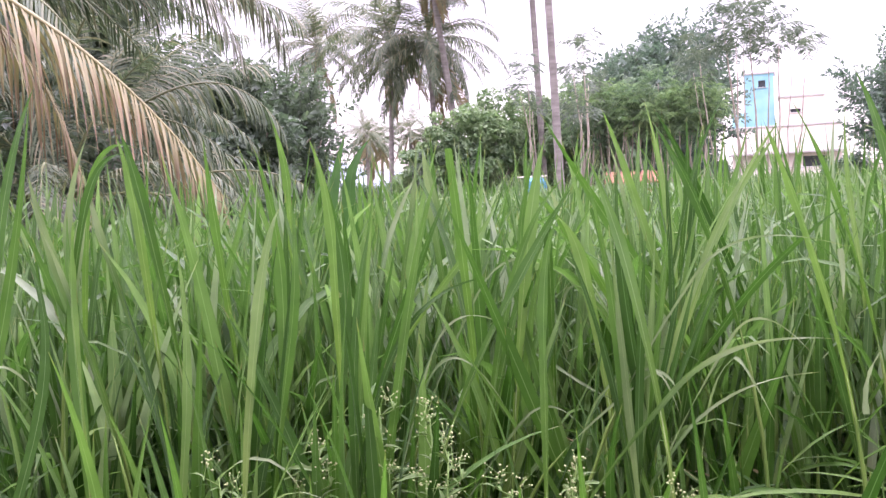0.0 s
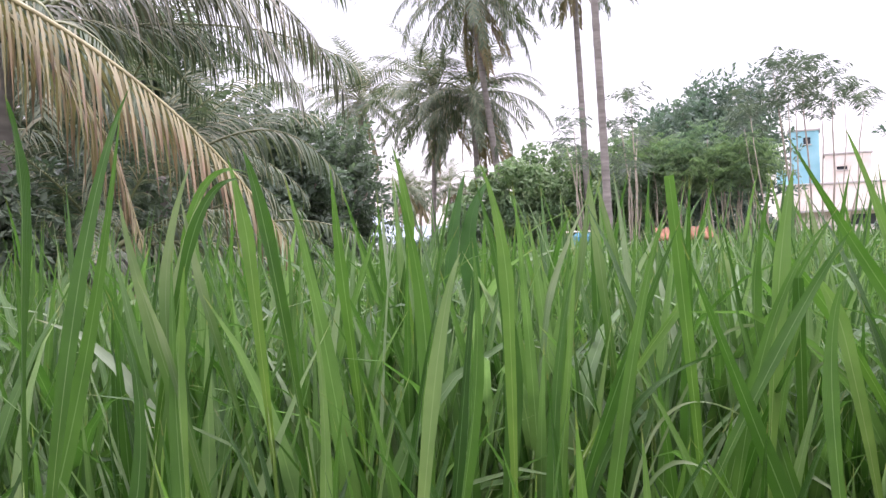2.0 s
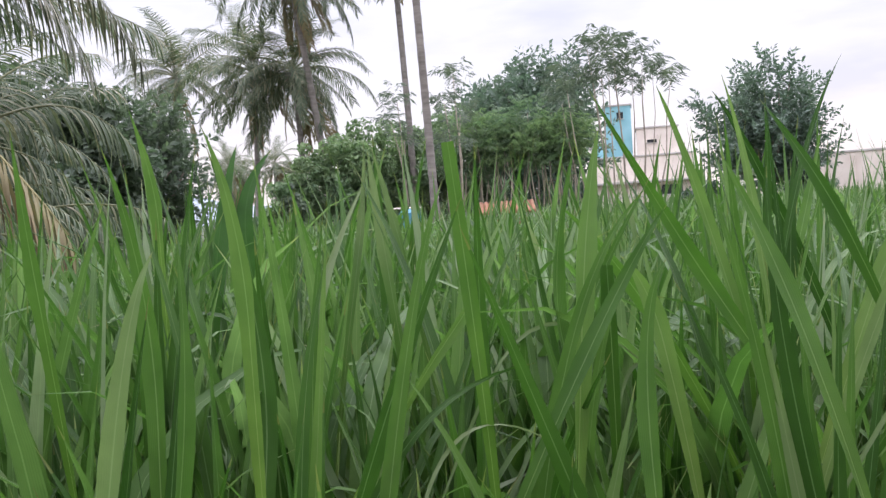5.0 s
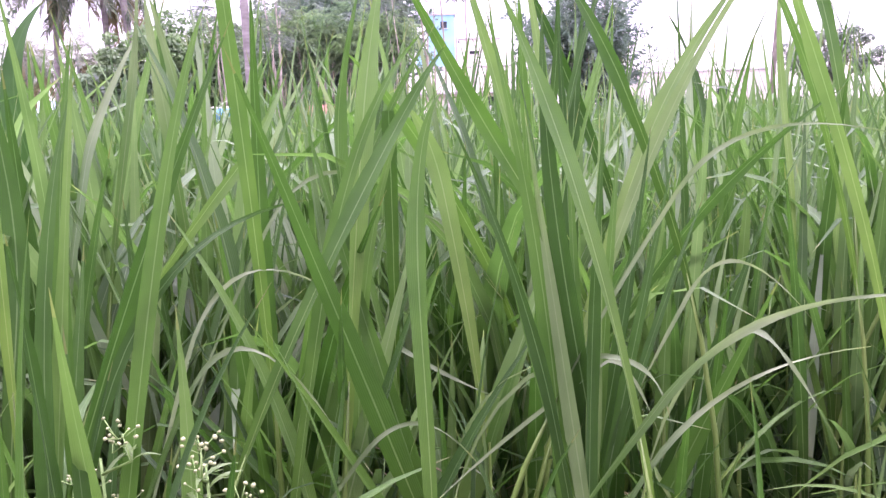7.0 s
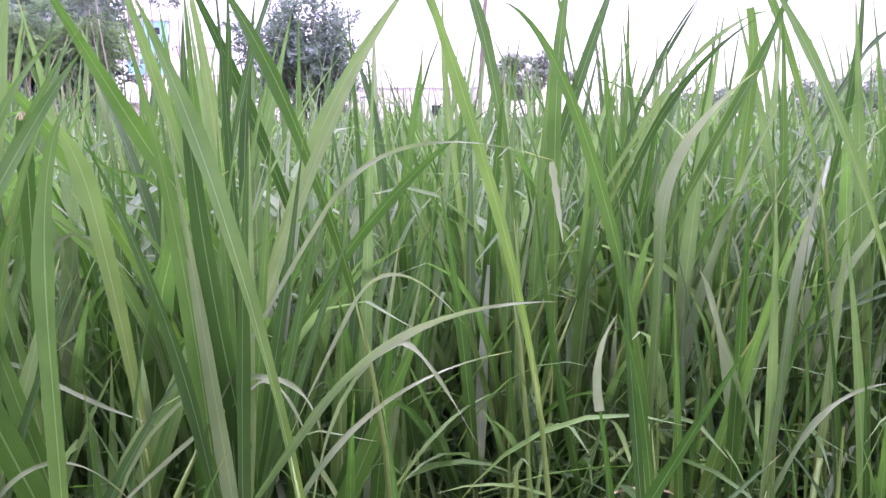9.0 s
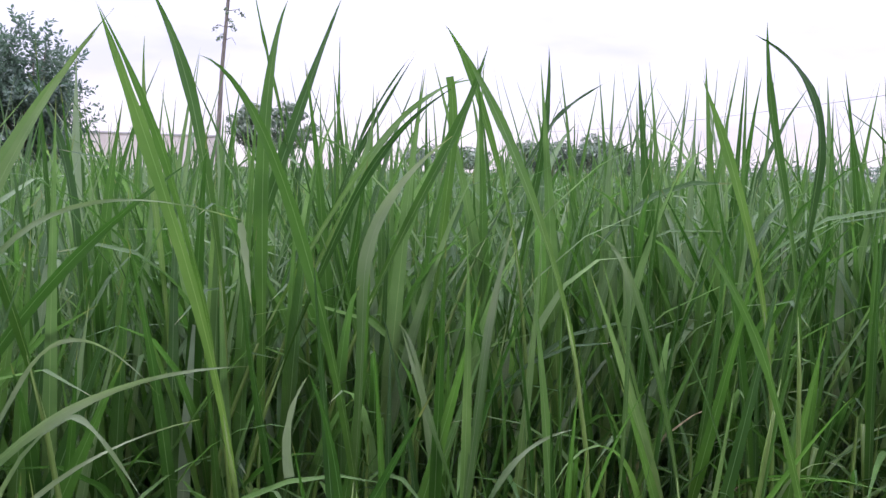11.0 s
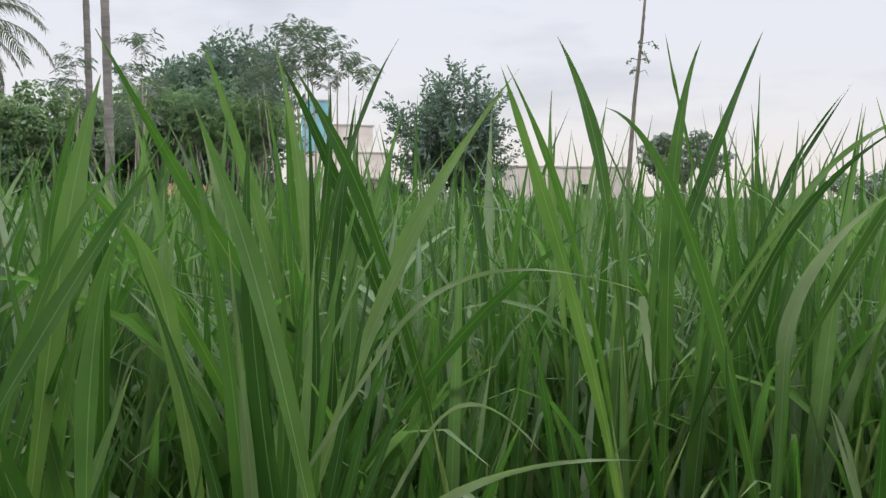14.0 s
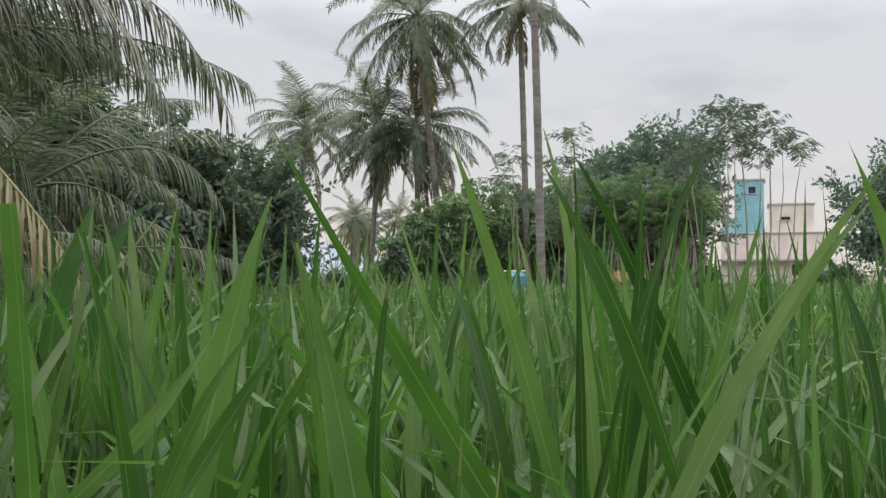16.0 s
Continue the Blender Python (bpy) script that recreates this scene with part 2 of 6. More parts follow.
M_weedleaf = foliage_material("weed_leaf", (0.070, 0.140, 0.020), (0.125, 0.205, 0.040), translucent=0.3, scale=8)
M_weedstem = rough_material("weed_stem", [(0.3, (0.10, 0.185, 0.035)), (0.7, (0.17, 0.26, 0.07))], 30, rough=0.6, bump=0.1, distance=0.001)
M_wire = rough_material("cable_rubber", [(0.3, (0.05, 0.05, 0.05)), (0.7, (0.08, 0.08, 0.08))], 4, rough=0.6, bump=0.05)


# ---- mesh helpers ----
def mesh_of(name, verts, faces, material_, uvs=None, smooth=True):
    """A mesh from arrays: verts n x 3, faces m x 4 (or lists), uvs n x 2 by vertex."""
    me = bpy.data.meshes.new(name)
    me.from_pydata([tuple(v) for v in verts] if not isinstance(verts, np.ndarray) else verts.tolist(), [],
                   faces.tolist() if isinstance(faces, np.ndarray) else faces)
    if uvs is not None:
        layer = me.uv_layers.new(name="UVMap")
        idx = np.empty(len(me.loops), dtype=np.int32)
        me.loops.foreach_get("vertex_index", idx)
        layer.data.foreach_set("uv", np.asarray(uvs, dtype=np.float32)[idx].ravel())
    if smooth:
        me.polygons.foreach_set("use_smooth", np.ones(len(me.polygons), dtype=bool))
    me.materials.append(material_)
    me.update()
    return me


def part(name, me, parent=None, label="", m=None):
    """Links a mesh (or bmesh) as one object, under a thing if one is given."""
    ob = new(name, me)
    if parent is not None:
        ob.parent = parent
    if m is not None:
        ob.matrix_basis = m
    if label:
        ob["label"] = label
    return ob


def thing(name, label, category, m=None, group="", kind=""):
    ob = new(name)
    if m is not None:
        ob.matrix_basis = m
    return tagged(ob, label, category, group, kind)


def blades(base, heading, lean, length, width, bend, stations=8, fold=0.22, twist=None, power=1.6, columns=2, grow=0.5):
    """Many strap leaves at once. heading: which way a leaf falls; lean: its angle from upright at the foot; bend: how much more
    it leans at its tip (radians). Gives verts, quads and uvs."""
    n = len(heading)
    s = np.linspace(0, 1, stations)
    mids = (s[:-1] + s[1:]) / 2
    ang = lean[:, None] + bend[:, None] * mids[None] ** power
    ds = np.diff(s)[None] * length[:, None]
    out_ = np.concatenate([np.zeros((n, 1)), np.cumsum(np.sin(ang) * ds, 1)], 1)
    rise = np.concatenate([np.zeros((n, 1)), np.cumsum(np.cos(ang) * ds, 1)], 1)
    ch, sh = np.cos(heading)[:, None], np.sin(heading)[:, None]
    tw = (np.zeros(n) if twist is None else twist)[:, None] * s[None]
    mid = np.stack([base[:, :1] + out_ * ch, base[:, 1:2] + out_ * sh, base[:, 2:] + rise], -1)
    angs = lean[:, None] + bend[:, None] * s[None] ** power
    nrm = np.stack([-np.cos(angs) * ch, -np.cos(angs) * sh, np.sin(angs)], -1)
    side0 = np.stack([-sh + 0 * s[None], ch + 0 * s[None], 0 * angs], -1)
    side = side0 * np.cos(tw)[..., None] + nrm * np.sin(tw)[..., None]
    up = nrm * np.cos(tw)[..., None] - side0 * np.sin(tw)[..., None]
    prof = np.minimum(1, grow + (1 - grow) * s / 0.3) * np.clip(1 - np.clip((s - 0.34) / 0.66, 0, 1) ** 1.2, 0.012, 1)
    half = (width[:, None] * prof[None] / 2)[..., None]
    lift = up * half * fold
    if columns == 2:
        rows = np.stack([mid - side * half + lift, mid - lift * 0.6, mid + side * half + lift], 2)
        us = np.array([0, 0.5, 1.0])
    else:
        rows = np.stack([mid - side * half, mid + side * half], 2)
        us = np.array([0, 1.0])
    k = columns + 1
    verts = rows.reshape(-1, 3)
    uvs = np.stack([np.broadcast_to(us, (n, stations, k)), np.broadcast_to(s[None, :, None], (n, stations, k))], -1).reshape(-1, 2)
    a = (np.arange(n)[:, None, None] * stations + np.arange(stations - 1)[None, :, None]) * k + np.arange(columns)[None, None]
    quads = np.stack([a, a + 1, a + k + 1, a + k], -1).reshape(-1, 4)
    return verts, quads, uvs


def tube(points, radii, sides=6, close=True):
    """Verts and faces of a tapered tube along points."""
    pts = [Vector(p) for p in points]
    verts, faces = [], []
    for i, p in enumerate(pts):
        d = (pts[min(i + 1, len(pts) - 1)] - pts[max(i - 1, 0)]).normalized()
        x = d.cross(Vector((0.31, 0.95, 0.05))).normalized() if abs(d.dot(Vector((0.31, 0.95, 0.05)))) < 0.95 else d.cross(Vector((1, 0, 0))).normalized()
        y = d.cross(x)
        for k in range(sides):
            a = math.tau * k / sides
            verts.append(p + (x * math.cos(a) + y * math.sin(a)) * radii[i])
    for i in range(len(pts) - 1):
        for k in range(sides):
            k2 = (k + 1) % sides
            faces.append((i * sides + k, i * sides + k2, (i + 1) * sides + k2, (i + 1) * sides + k))
    if close:
        faces.append(tuple(range(sides - 1, -1, -1)))
        faces.append(tuple(range((len(pts) - 1) * sides, len(pts) * sides)))
    return [tuple(v) for v in verts], faces


def merge(pieces):
    verts, faces = [], []
    for v, f in pieces:
        o = len(verts)
        verts += list(v)
        faces += [tuple(i + o for i in q) for q in f]
    return verts, faces


def box_mesh(name, size, mat, bevel=0.02):
    bm = bmesh.new()
    bmesh.ops.create_cube(bm, size=1)
    bmesh.ops.scale(bm, vec=size, verts=bm.verts)
    bmesh.ops.bevel(bm, geom=bm.edges[:], offset=bevel, segments=1, affect="EDGES")
    me = bpy.data.meshes.new(name)
    bm.to_mesh(me)
    bm.free()
    me.materials.append(mat)
    return me


# ---- ground ----
def edge_y(x):
    """Where the standing grass begins, as seen from the path beside it."""
    return np.where(x < 0, 1.80 + 0.20 * x, np.where(x < 1.3, 1.80 - 0.30 * x, 1.41 - 0.8 * (x - 1.3)))


def build_ground():
    bm = bmesh.new()
    rings = [0, 1, 2, 3.5, 6, 10, 16, 25, 40, 65, 110, 200, 500, 1500, 4000]
    prev = None
    for r in rings:
        ring = []
        for k in range(48):
            a = math.tau * k / 48
            x, y = r * math.cos(a), 1 + r * math.sin(a)
            z = 0.05 * noise.noise((x * 0.4, y * 0.4, 0)) if r < 200 else 0
            ring.append(bm.verts.new((x, y, z)))
            if r == 0:
                break
        if prev:
            for k in range(48):
                k2 = (k + 1) % 48
                if len(prev) == 1:
                    bm.faces.new((prev[0], ring[k], ring[k2]))
                else:
                    bm.faces.new((prev[k], ring[k], ring[k2], prev[k2]))
        prev = ring
    bmesh.ops.recalc_face_normals(bm, faces=bm.faces[:])
    me = bpy.data.meshes.new("ground")
    bm.to_mesh(me)
    bm.free()
    me.polygons.foreach_set("use_smooth", np.ones(len(me.polygons), dtype=bool))
    me.materials.append(M_soil)
    return tagged(part("ground", me), "brown soil of the field with green growth between", "ground", kind="structure")


build_ground()


def shade_walls():
    """Unseen added walls that close the path behind and beside the camera, shading grass."""
    wall = box_mesh("shade_wall_south", (26, 0.25, 3.2), M_grey)
    tagged(part("shade_wall_south", wall, m=pose(0.5, -1.9, 1.55, 0, 0, -4)), "plain weathered concrete wall, added unseen behind the camera to shade the grass", "wall", kind="structure")
    wall = box_mesh("shade_wall_west", (0.25, 5.0, 3.2), M_grey)
    tagged(part("shade_wall_west", wall, m=pose(-2.55, 0.98, 1.55)), "plain weathered concrete wall, added unseen left of the camera to shade the grass", "wall", kind="structure")


shade_walls()

# ---- the grass field ----
def tiller_leaves(xy, heights, count, spread=1.0, arching=0.32):
    """Leaf figures for tillers that stand at xy: count leaves on each, upright on top, falling lower down."""
    n = len(xy)
    idx = np.repeat(np.arange(n), count)
    rank = np.tile(np.arange(count), n) / max(count - 1, 1)          # 0 low, 1 top
    m = n * count
    h = heights[idx]
    turn = np.repeat(rng.uniform(0, 2 * np.pi, n), count)
    heading = turn + np.tile(np.arange(count) * np.pi, n) + rng.normal(0, 0.5, m)
    length = h * (0.42 + 0.16 * rank) * rng.uniform(0.85, 1.2, m)
    foot = h * (0.18 + 0.36 * rank) * rng.uniform(0.92, 1.08, m)
    reach = 1.41 + 0.10 * np.clip(np.hypot(xy[:, 0] - 0.35, xy[:, 1] - 1.1) - 0.6, 0, 2)[idx]
    length = np.clip(np.minimum(length, reach - foot), 0.2, None)
    lean = np.abs(rng.normal(0.10 + 0.16 * (1 - rank), 0.09, m)) * spread + 0.03
    bend = np.abs(rng.normal(0.18 + 0.55 * (1 - rank), 0.25, m))
    fall = rng.random(m) < arching
    bend = np.where(fall, rng.uniform(1.0, 1.9, m), bend)
    width = rng.uniform(0.022, 0.042, m) * (0.8 + 0.25 * rank)
    tilt = rng.normal(0, 0.05, (n, 2))[idx]
    base = np.stack([xy[idx, 0] + tilt[:, 0] * foot, xy[idx, 1] + tilt[:, 1] * foot, foot], 1)
    return base, heading, lean, length, width, bend


def scatter(r0, r1, a0, a1, density, keep):
    """Points in a ring sector round the path's end, angles in degrees from ahead (left positive)."""
    area = (r1 ** 2 - r0 ** 2) / 2 * radians(a1 - a0)
    n = int(area * density)
    r = np.sqrt(rng.uniform(r0 ** 2, r1 ** 2, n))
    a = np.radians(rng.uniform(a0, a1, n))
    p = np.stack([0.1 - r * np.sin(a), 0.9 + r * np.cos(a)], 1)
    return p[keep(p)]


def depth_in(p):
    return p[:, 1] - edge_y(p[:, 0])


def height_at(p, lo, hi):
    """Stand height: patches of taller and shorter grass."""
    w = np.array([noise.noise((x * 0.55, y * 0.55, 3.0)) for x, y in p]) if len(p) < 60000 else 0
    return rng.uniform(lo, hi, len(p)) + 0.10 * w


def field_ring(name, label, pts, heights, count, stations, columns, widen=1.0, spread=1.0, mat=None, arching=0.32):
    base, heading, lean, length, width, bend = tiller_leaves(pts, heights, count, spread, arching)
    v, q, uv = blades(base, heading, lean, length, width * (widen if np.isscalar(widen) else np.repeat(widen, count)), bend, stations=stations, columns=columns,
                      twist=rng.normal(0, 0.5, len(heading)))
    ob = part(name, mesh_of(name, v, q, mat or M_field, uv))
    return tagged(ob, label, "grass", kind="stuff")


def stem_field(pts, heights, reach=0.56):
    pieces = []
    for (x, y), h in zip(pts, heights):
        t = pick.uniform(-0.04, 0.04)
        pieces.append(tube([(x, y, -0.02), (x + t * 0.5, y + t * 0.3, h * 0.28), (x + t, y + t, h * reach)], [0.0115, 0.0105, 0.0018], 5, False))
    v, f = merge(pieces)
    return tagged(part("grass_stems", mesh_of("grass_stems", v, f, M_stem)), "yellow-green canes of the tall fodder grass", "grass", kind="stuff")


NEAR = 0.50
p1 = scatter(0.5, 5.2, -112, 62, 185, lambda p: (depth_in(p) > NEAR) & (p[:, 1] > -0.6) & ((p[:, 0] > -2.4) | (p[:, 1] > 3.6)) & (rng.random(len(p)) < np.where(depth_in(p) < 1.6, 1.0, 0.55)))
h1 = height_at(p1, 0.95, 1.33) + 0.16 * np.clip((p1[:, 0] - 0.6) / 0.9, 0, 1) * np.clip(3.2 - np.hypot(p1[:, 0], p1[:, 1] - 0.9), 0, 1) * np.clip(2.3 - p1[:, 1], 0, 1)
field_ring("tall_grass", "dense tall green fodder grass standing in the field", p1, h1, 7, 7, 2, widen=np.interp(p1[:, 0], [0.3, 1.1], [1.05, 0.72]))
near1 = (depth_in(p1) < 1.6)
stem_field(p1[near1], h1[near1])
canes = scatter(0.3, 3.0, -100, -20, 34, lambda p: (depth_in(p) > 0.12) & (depth_in(p) < 0.75) & (p[:, 0] > 0.45))
stem_field(canes, rng.uniform(0.95, 1.2, len(canes)), 0.68)
p6 = scatter(0.3, 3.6, -105, 62, 330, lambda p: (depth_in(p) > 0.5) & (depth_in(p) < 1.7) & (p[:, 0] > -2.4))
field_ring("undergrowth", "shorter dense green leaves low in the grass stand", p6, rng.uniform(0.45, 1.0, len(p6)), 5, 8, 1, widen=0.8, spread=1.4, mat=M_low)
p5 = scatter(0.9, 3.4, -100, -33, 26, lambda p: (depth_in(p) > 0.35) & (p[:, 0] - 0.47 > 0.7 * (p[:, 1] - 1.19)))
field_ring("tall_grass", "taller slender shoots rising out of the grass", p5, rng.uniform(1.20, 1.40, len(p5)), 4, 8, 2, widen=0.85, spread=0.7)
p7 = scatter(1.3, 5.0, -72, 22, 16, lambda p: (depth_in(p) > 0.45) & (p[:, 0] > -0.5))
field_ring("tall_grass", "taller broad leaves arching over the top of the stand", p7, rng.uniform(1.18, 1.40, len(p7)), 4, 9, 2, widen=1.15, spread=1.5, arching=0.45)
p2 = scatter(5.2, 14, -102, 48, 32, lambda p: depth_in(p) > NEAR)
field_ring("tall_grass", "dense tall green fodder grass deeper in the field", p2, height_at(p2, 0.84, 1.24), 4, 6, 1, widen=1.5, arching=0.6)
p3 = scatter(14, 44, -100, 30, 7, lambda p: (p[:, 1] < 30) | (p[:, 0] > 14))
field_ring("tall_grass", "far stretch of the green grass field", p3, height_at(p3, 0.92, 1.20), 3, 4, 1, widen=1.8, arching=0.6)
p4 = scatter(44, 120, -100, -42, 2.0, lambda p: p[:, 0] > 26)
field_ring("tall_grass", "farthest stretch of the green grass field", p4, rng.uniform(0.95, 1.25, len(p4)), 2, 3, 1, widen=4.0)

# leaf shapes shared by the clumps beside the path
def leaf_shape(lean, bend, length, width, power=1.6, twist=0.0, mat=None, fold=0.22):
    v, q, uv = blades(np.zeros((1, 3)), np.zeros(1), np.array([lean]), np.array([length]), np.array([width]), np.array([bend]),
                      stations=11, twist=np.array([twist]), power=power, fold=fold)
    return mesh_of("leaf", v, q, mat or M_blade, uv)


TOP = [leaf_shape(0.05 + 0.03 * i, 0.05 + 0.07 * i, 0.66 + 0.03 * (i % 4), 0.027 + 0.002 * (i % 4), twist=0.25 * (i % 3 - 1)) for i in range(7)]
MID = [leaf_shape(0.14 + 0.035 * i, 0.20 + 0.13 * i, 0.60 + 0.03 * (i % 4), 0.026 + 0.002 * (i % 5), twist=0.3 * (i % 3 - 1)) for i in range(8)]
FALL = [leaf_shape(0.20 + 0.04 * i, 1.2 + 0.2 * i, 0.50 + 0.04 * (i % 3), 0.019 + 0.002 * (i % 3), power=2.2, twist=0.4 * (i % 3 - 1), mat=(M_blade, M_pale)[i % 2]) for i in range(6)]


def stem_shape(h):
    pts, rad = [], []
    for i in range(7):
        z = h * i / 6
        pts.append((0.006 * math.sin(i * 1.3), 0.006 * math.cos(i), z))
        rad.append((0.0115 - 0.006 * i / 6) * (1.18 if i in (1, 3, 5) else 1.0))
    return mesh_of("stem", *tube(pts, rad, 6), M_stem)


STEMS = [stem_shape(h) for h in (0.55, 0.66, 0.78)]


def grass_clump(x, y, tillers, height, spread, seed, broad=0.0):
    """A tussock: canes with their strap leaves."""
    r = random.Random(seed)
    base = thing("grass_clump", "tussock of tall bright-green fodder grass rooted in soil", "grass", pose(x, y, 0, 0, 0, r.uniform(0, 360)), "tussocks along the field edge")
    slim = broad or float(np.interp(x, [0.2, 0.8, 1.3], [1.50, 1.08, 0.80]))
    for _ in range(tillers):
        a, d = r.uniform(0, math.tau), 0.09 * math.sqrt(r.random())
        lean = degrees_of(r.gauss(0.0, 0.09) + spread * d * 2.4)
        h = height * r.uniform(0.86, 1.08)
        k = r.randrange(3)
        foot = pose(d * math.cos(a), d * math.sin(a), -0.02) @ Matrix.Rotation(a, 4, "Z") @ pose(0, 0, 0, 0, lean, 0)
        scale = h / 1.30
        part("stem", STEMS[k], base, m=foot @ Matrix.Diagonal((1, 1, scale, 1)))
        turn = r.uniform(0, 360)
        for j in range(6):
            rank = j / 5
            z = h * (0.17 + 0.36 * rank) * r.uniform(0.94, 1.06)
            roll = r.random()
            shape = r.choice(FALL) if roll < (0.30 - 0.2 * rank) else r.choice(TOP) if rank > 0.55 else r.choice(MID)
            s = scale * r.uniform(0.86, 1.14)
            part("leaf", shape, base, m=foot @ pose(0, 0, z, 0, 0, turn + 180 * (j % 2) + r.gauss(0, 28)) @ Matrix.Diagonal((s, s * slim * r.uniform(0.72, 1.05), s, 1)))
    return base


def degrees_of(a):
    return math.degrees(a)


def build_edge_clumps():
    r = random.Random(5)
    spots = []
    tries = 0
    while len(spots) < 46 and tries < 9000:
        tries += 1
        x = r.uniform(-1.75, 2.55)
        y = float(edge_y(np.array(x))) + r.uniform(0.10, NEAR + 0.10)
        if all((x - u) ** 2 + (y - v) ** 2 > 0.2 ** 2 for u, v in spots) and (x - 0.64) ** 2 + (y - 1.72) ** 2 > 0.2 ** 2:
            spots.append((x, y))
    for i, (x, y) in enumerate(spots):
        grass_clump(x, y, r.randint(4, 5), r.uniform(0.95, 1.16) + 0.10 * min(1, max(0, (x - 1.2) / 0.5)) - (0.08 if 0.5 < x < 1.2 else 0.0), r.uniform(0.6, 1.4), 100 + i)


build_edge_clumps()
grass_clump(0.66, 1.82, 7, 1.18, 2.4, 77)
for i, (x, y, h) in enumerate(((0.28, 2.16, 1.10), (0.60, 2.22, 1.08), (0.88, 2.08, 1.12), (1.12, 2.24, 1.12), (0.02, 2.24, 1.08))):
    grass_clump(x, y, 6, h, 1.8, 300 + i, 1.45)


# single leaves that stand out along the edge: root, middle and tip of each
TUSSOCKS = {}
EDGE_VIEW = Vector((0.1, 0.75, 1.3))


def tussock_at(x, y):
    key = (round(x / 0.28), round(y / 0.28))
    if key not in TUSSOCKS:
        TUSSOCKS[key] = thing("grass_clump", "tussock of tall bright-green fodder grass rooted in soil", "grass", pose(key[0] * 0.28, key[1] * 0.28, 0), "tussocks along the field edge")
    return TUSSOCKS[key]


def strap(root, middle, tip, width, mat, style=""):
    """One long leaf on its cane, curved through the middle point; cut: blunt end, fold: bent-over pale end, thin: narrow arching leaf."""
    a, m, b = Vector(root), Vector(middle), Vector(tip)
    c = m * 2 - (a + b) / 2
    back = (a - c).normalized()
    foot = Vector((a.x + back.x * 0.22, a.y + back.y * 0.22 + 0.03, -0.02))
    reach = 0.0 if style == "fold" else min(0.42, max(0.0, a.z - 0.22))
    if back.z < -0.5:
        sheath = a + back * reach * 0.9
        sheath = sheath.lerp(Vector((foot.x, foot.y, sheath.z)), 0.45)
        bend = a + back * reach * 0.5
    else:                                                   # a leaf that arches over: its sheath still rises from below
        flat = Vector((back.x, back.y, 0)) * reach
        sheath = a + flat * 0.55 + Vector((0, 0, -reach * 0.85))
        bend = a + flat * 0.42 + Vector((0, 0, back.z * reach * 0.42))
        foot = Vector((sheath.x, sheath.y + 0.03, -0.02))
    line = []
    if reach > 0.05:
        for i in range(7):
            t = i / 7
            line.append((sheath * (1 - t) ** 2 + bend * 2 * t * (1 - t) + a * t * t, 0.34 + 0.5 * t))
    for i in range(13):
        t = i / 12
        p = a * (1 - t) ** 2 + c * 2 * t * (1 - t) + b * t * t
        if style == "cut":
            w = min(1, 0.84 + 0.6 * t) * (1 - 0.3 * t)
        elif style == "fold":
            w = max(1 - t ** 1.6, 0.02)
        else:
            w = min(1, 0.84 + 0.6 * t) * max(1 - max(0.0, (t - 0.18) / 0.82) ** 1.1, 0.015)
        line.append((p, w))
    n = len(line)
    slim = 0.40 if mat is M_pale else float(np.interp(root[0], [0.5, 0.9], [0.45, 0.36]))
    verts, uvs, quads = [], [], []
    tilt = pick.uniform(-0.5, 0.5)
    for i, (p, w) in enumerate(line):
        t = i / (n - 1)
        d = (line[min(i + 1, n - 1)][0] - line[max(i - 1, 0)][0]).normalized()
        face = (EDGE_VIEW - p).normalized()
        side = d.cross(face).normalized()
        up = side.cross(d).normalized()
        w_ = tilt + 0.4 * math.sin(2.4 * t + tilt * 4)
        side, up = side * math.cos(w_) + up * math.sin(w_), up * math.cos(w_) - side * math.sin(w_)
        half = width * slim * w
        wave = up * (0.0016 * math.sin(23 * t + tilt * 9))
        verts += [p - side * half + up * half * 0.30 + wave, p - up * half * 0.14, p + side * half + up * half * 0.30 - wave]
        v_ = t * 0.9 if style == "cut" else 0.62 + 0.36 * t if style in ("fold", "thin") else t * 0.985
        uvs += [(0, v_), (0.5, v_), (1, v_)]
        if i:
            o = (i - 1) * 3
            quads += [(o, o + 1, o + 4, o + 3), (o + 1, o + 2, o + 5, o + 4)]
    home = tussock_at(root[0], root[1])
    off = Matrix.Translation(-home.matrix_basis.translation)
    me = mesh_of("leaf", [tuple(v) for v in verts], quads, mat, uvs)
    part("leaf", me, home, "pale bent-over leaf" if mat is M_pale else "", off)
    if style != "fold":
        top = line[2][0] if reach > 0.05 else a
        low = line[0][0]
        ease = low + (low - line[1][0]).normalized() * (low - foot).length * 0.45
        cane = [low * (1 - k / 6) ** 2 + ease * 2 * (k / 6) * (1 - k / 6) + foot * (k / 6) ** 2 for k in range(7)]
        sv, sf = tube([top, *cane], [0.0008, 0.0036, 0.0042, 0.0047, 0.0052, 0.0057, 0.0062, 0.0066], 6)
        part("stem", mesh_of("stem", sv, sf, M_stem), home, m=off)


strap((0.59, 2.03, 1.16), (0.50, 2.04, 1.31), (0.39, 2.04, 1.50), 0.034, M_blade)
strap((0.69, 2.17, 1.12), (0.62, 2.18, 1.37), (0.57, 2.19, 1.52), 0.032, M_blade)
strap((0.89, 2.27, 1.18), (0.80, 2.29, 1.40), (0.74, 2.31, 1.52), 0.033, M_blade)
strap((0.74, 1.92, 1.18), (0.80, 1.90, 1.31), (0.88, 1.86, 1.44), 0.033, M_blade)
strap((0.33, 1.96, 1.18), (0.36, 1.99, 1.33), (0.39, 2.01, 1.44), 0.037, M_blade)
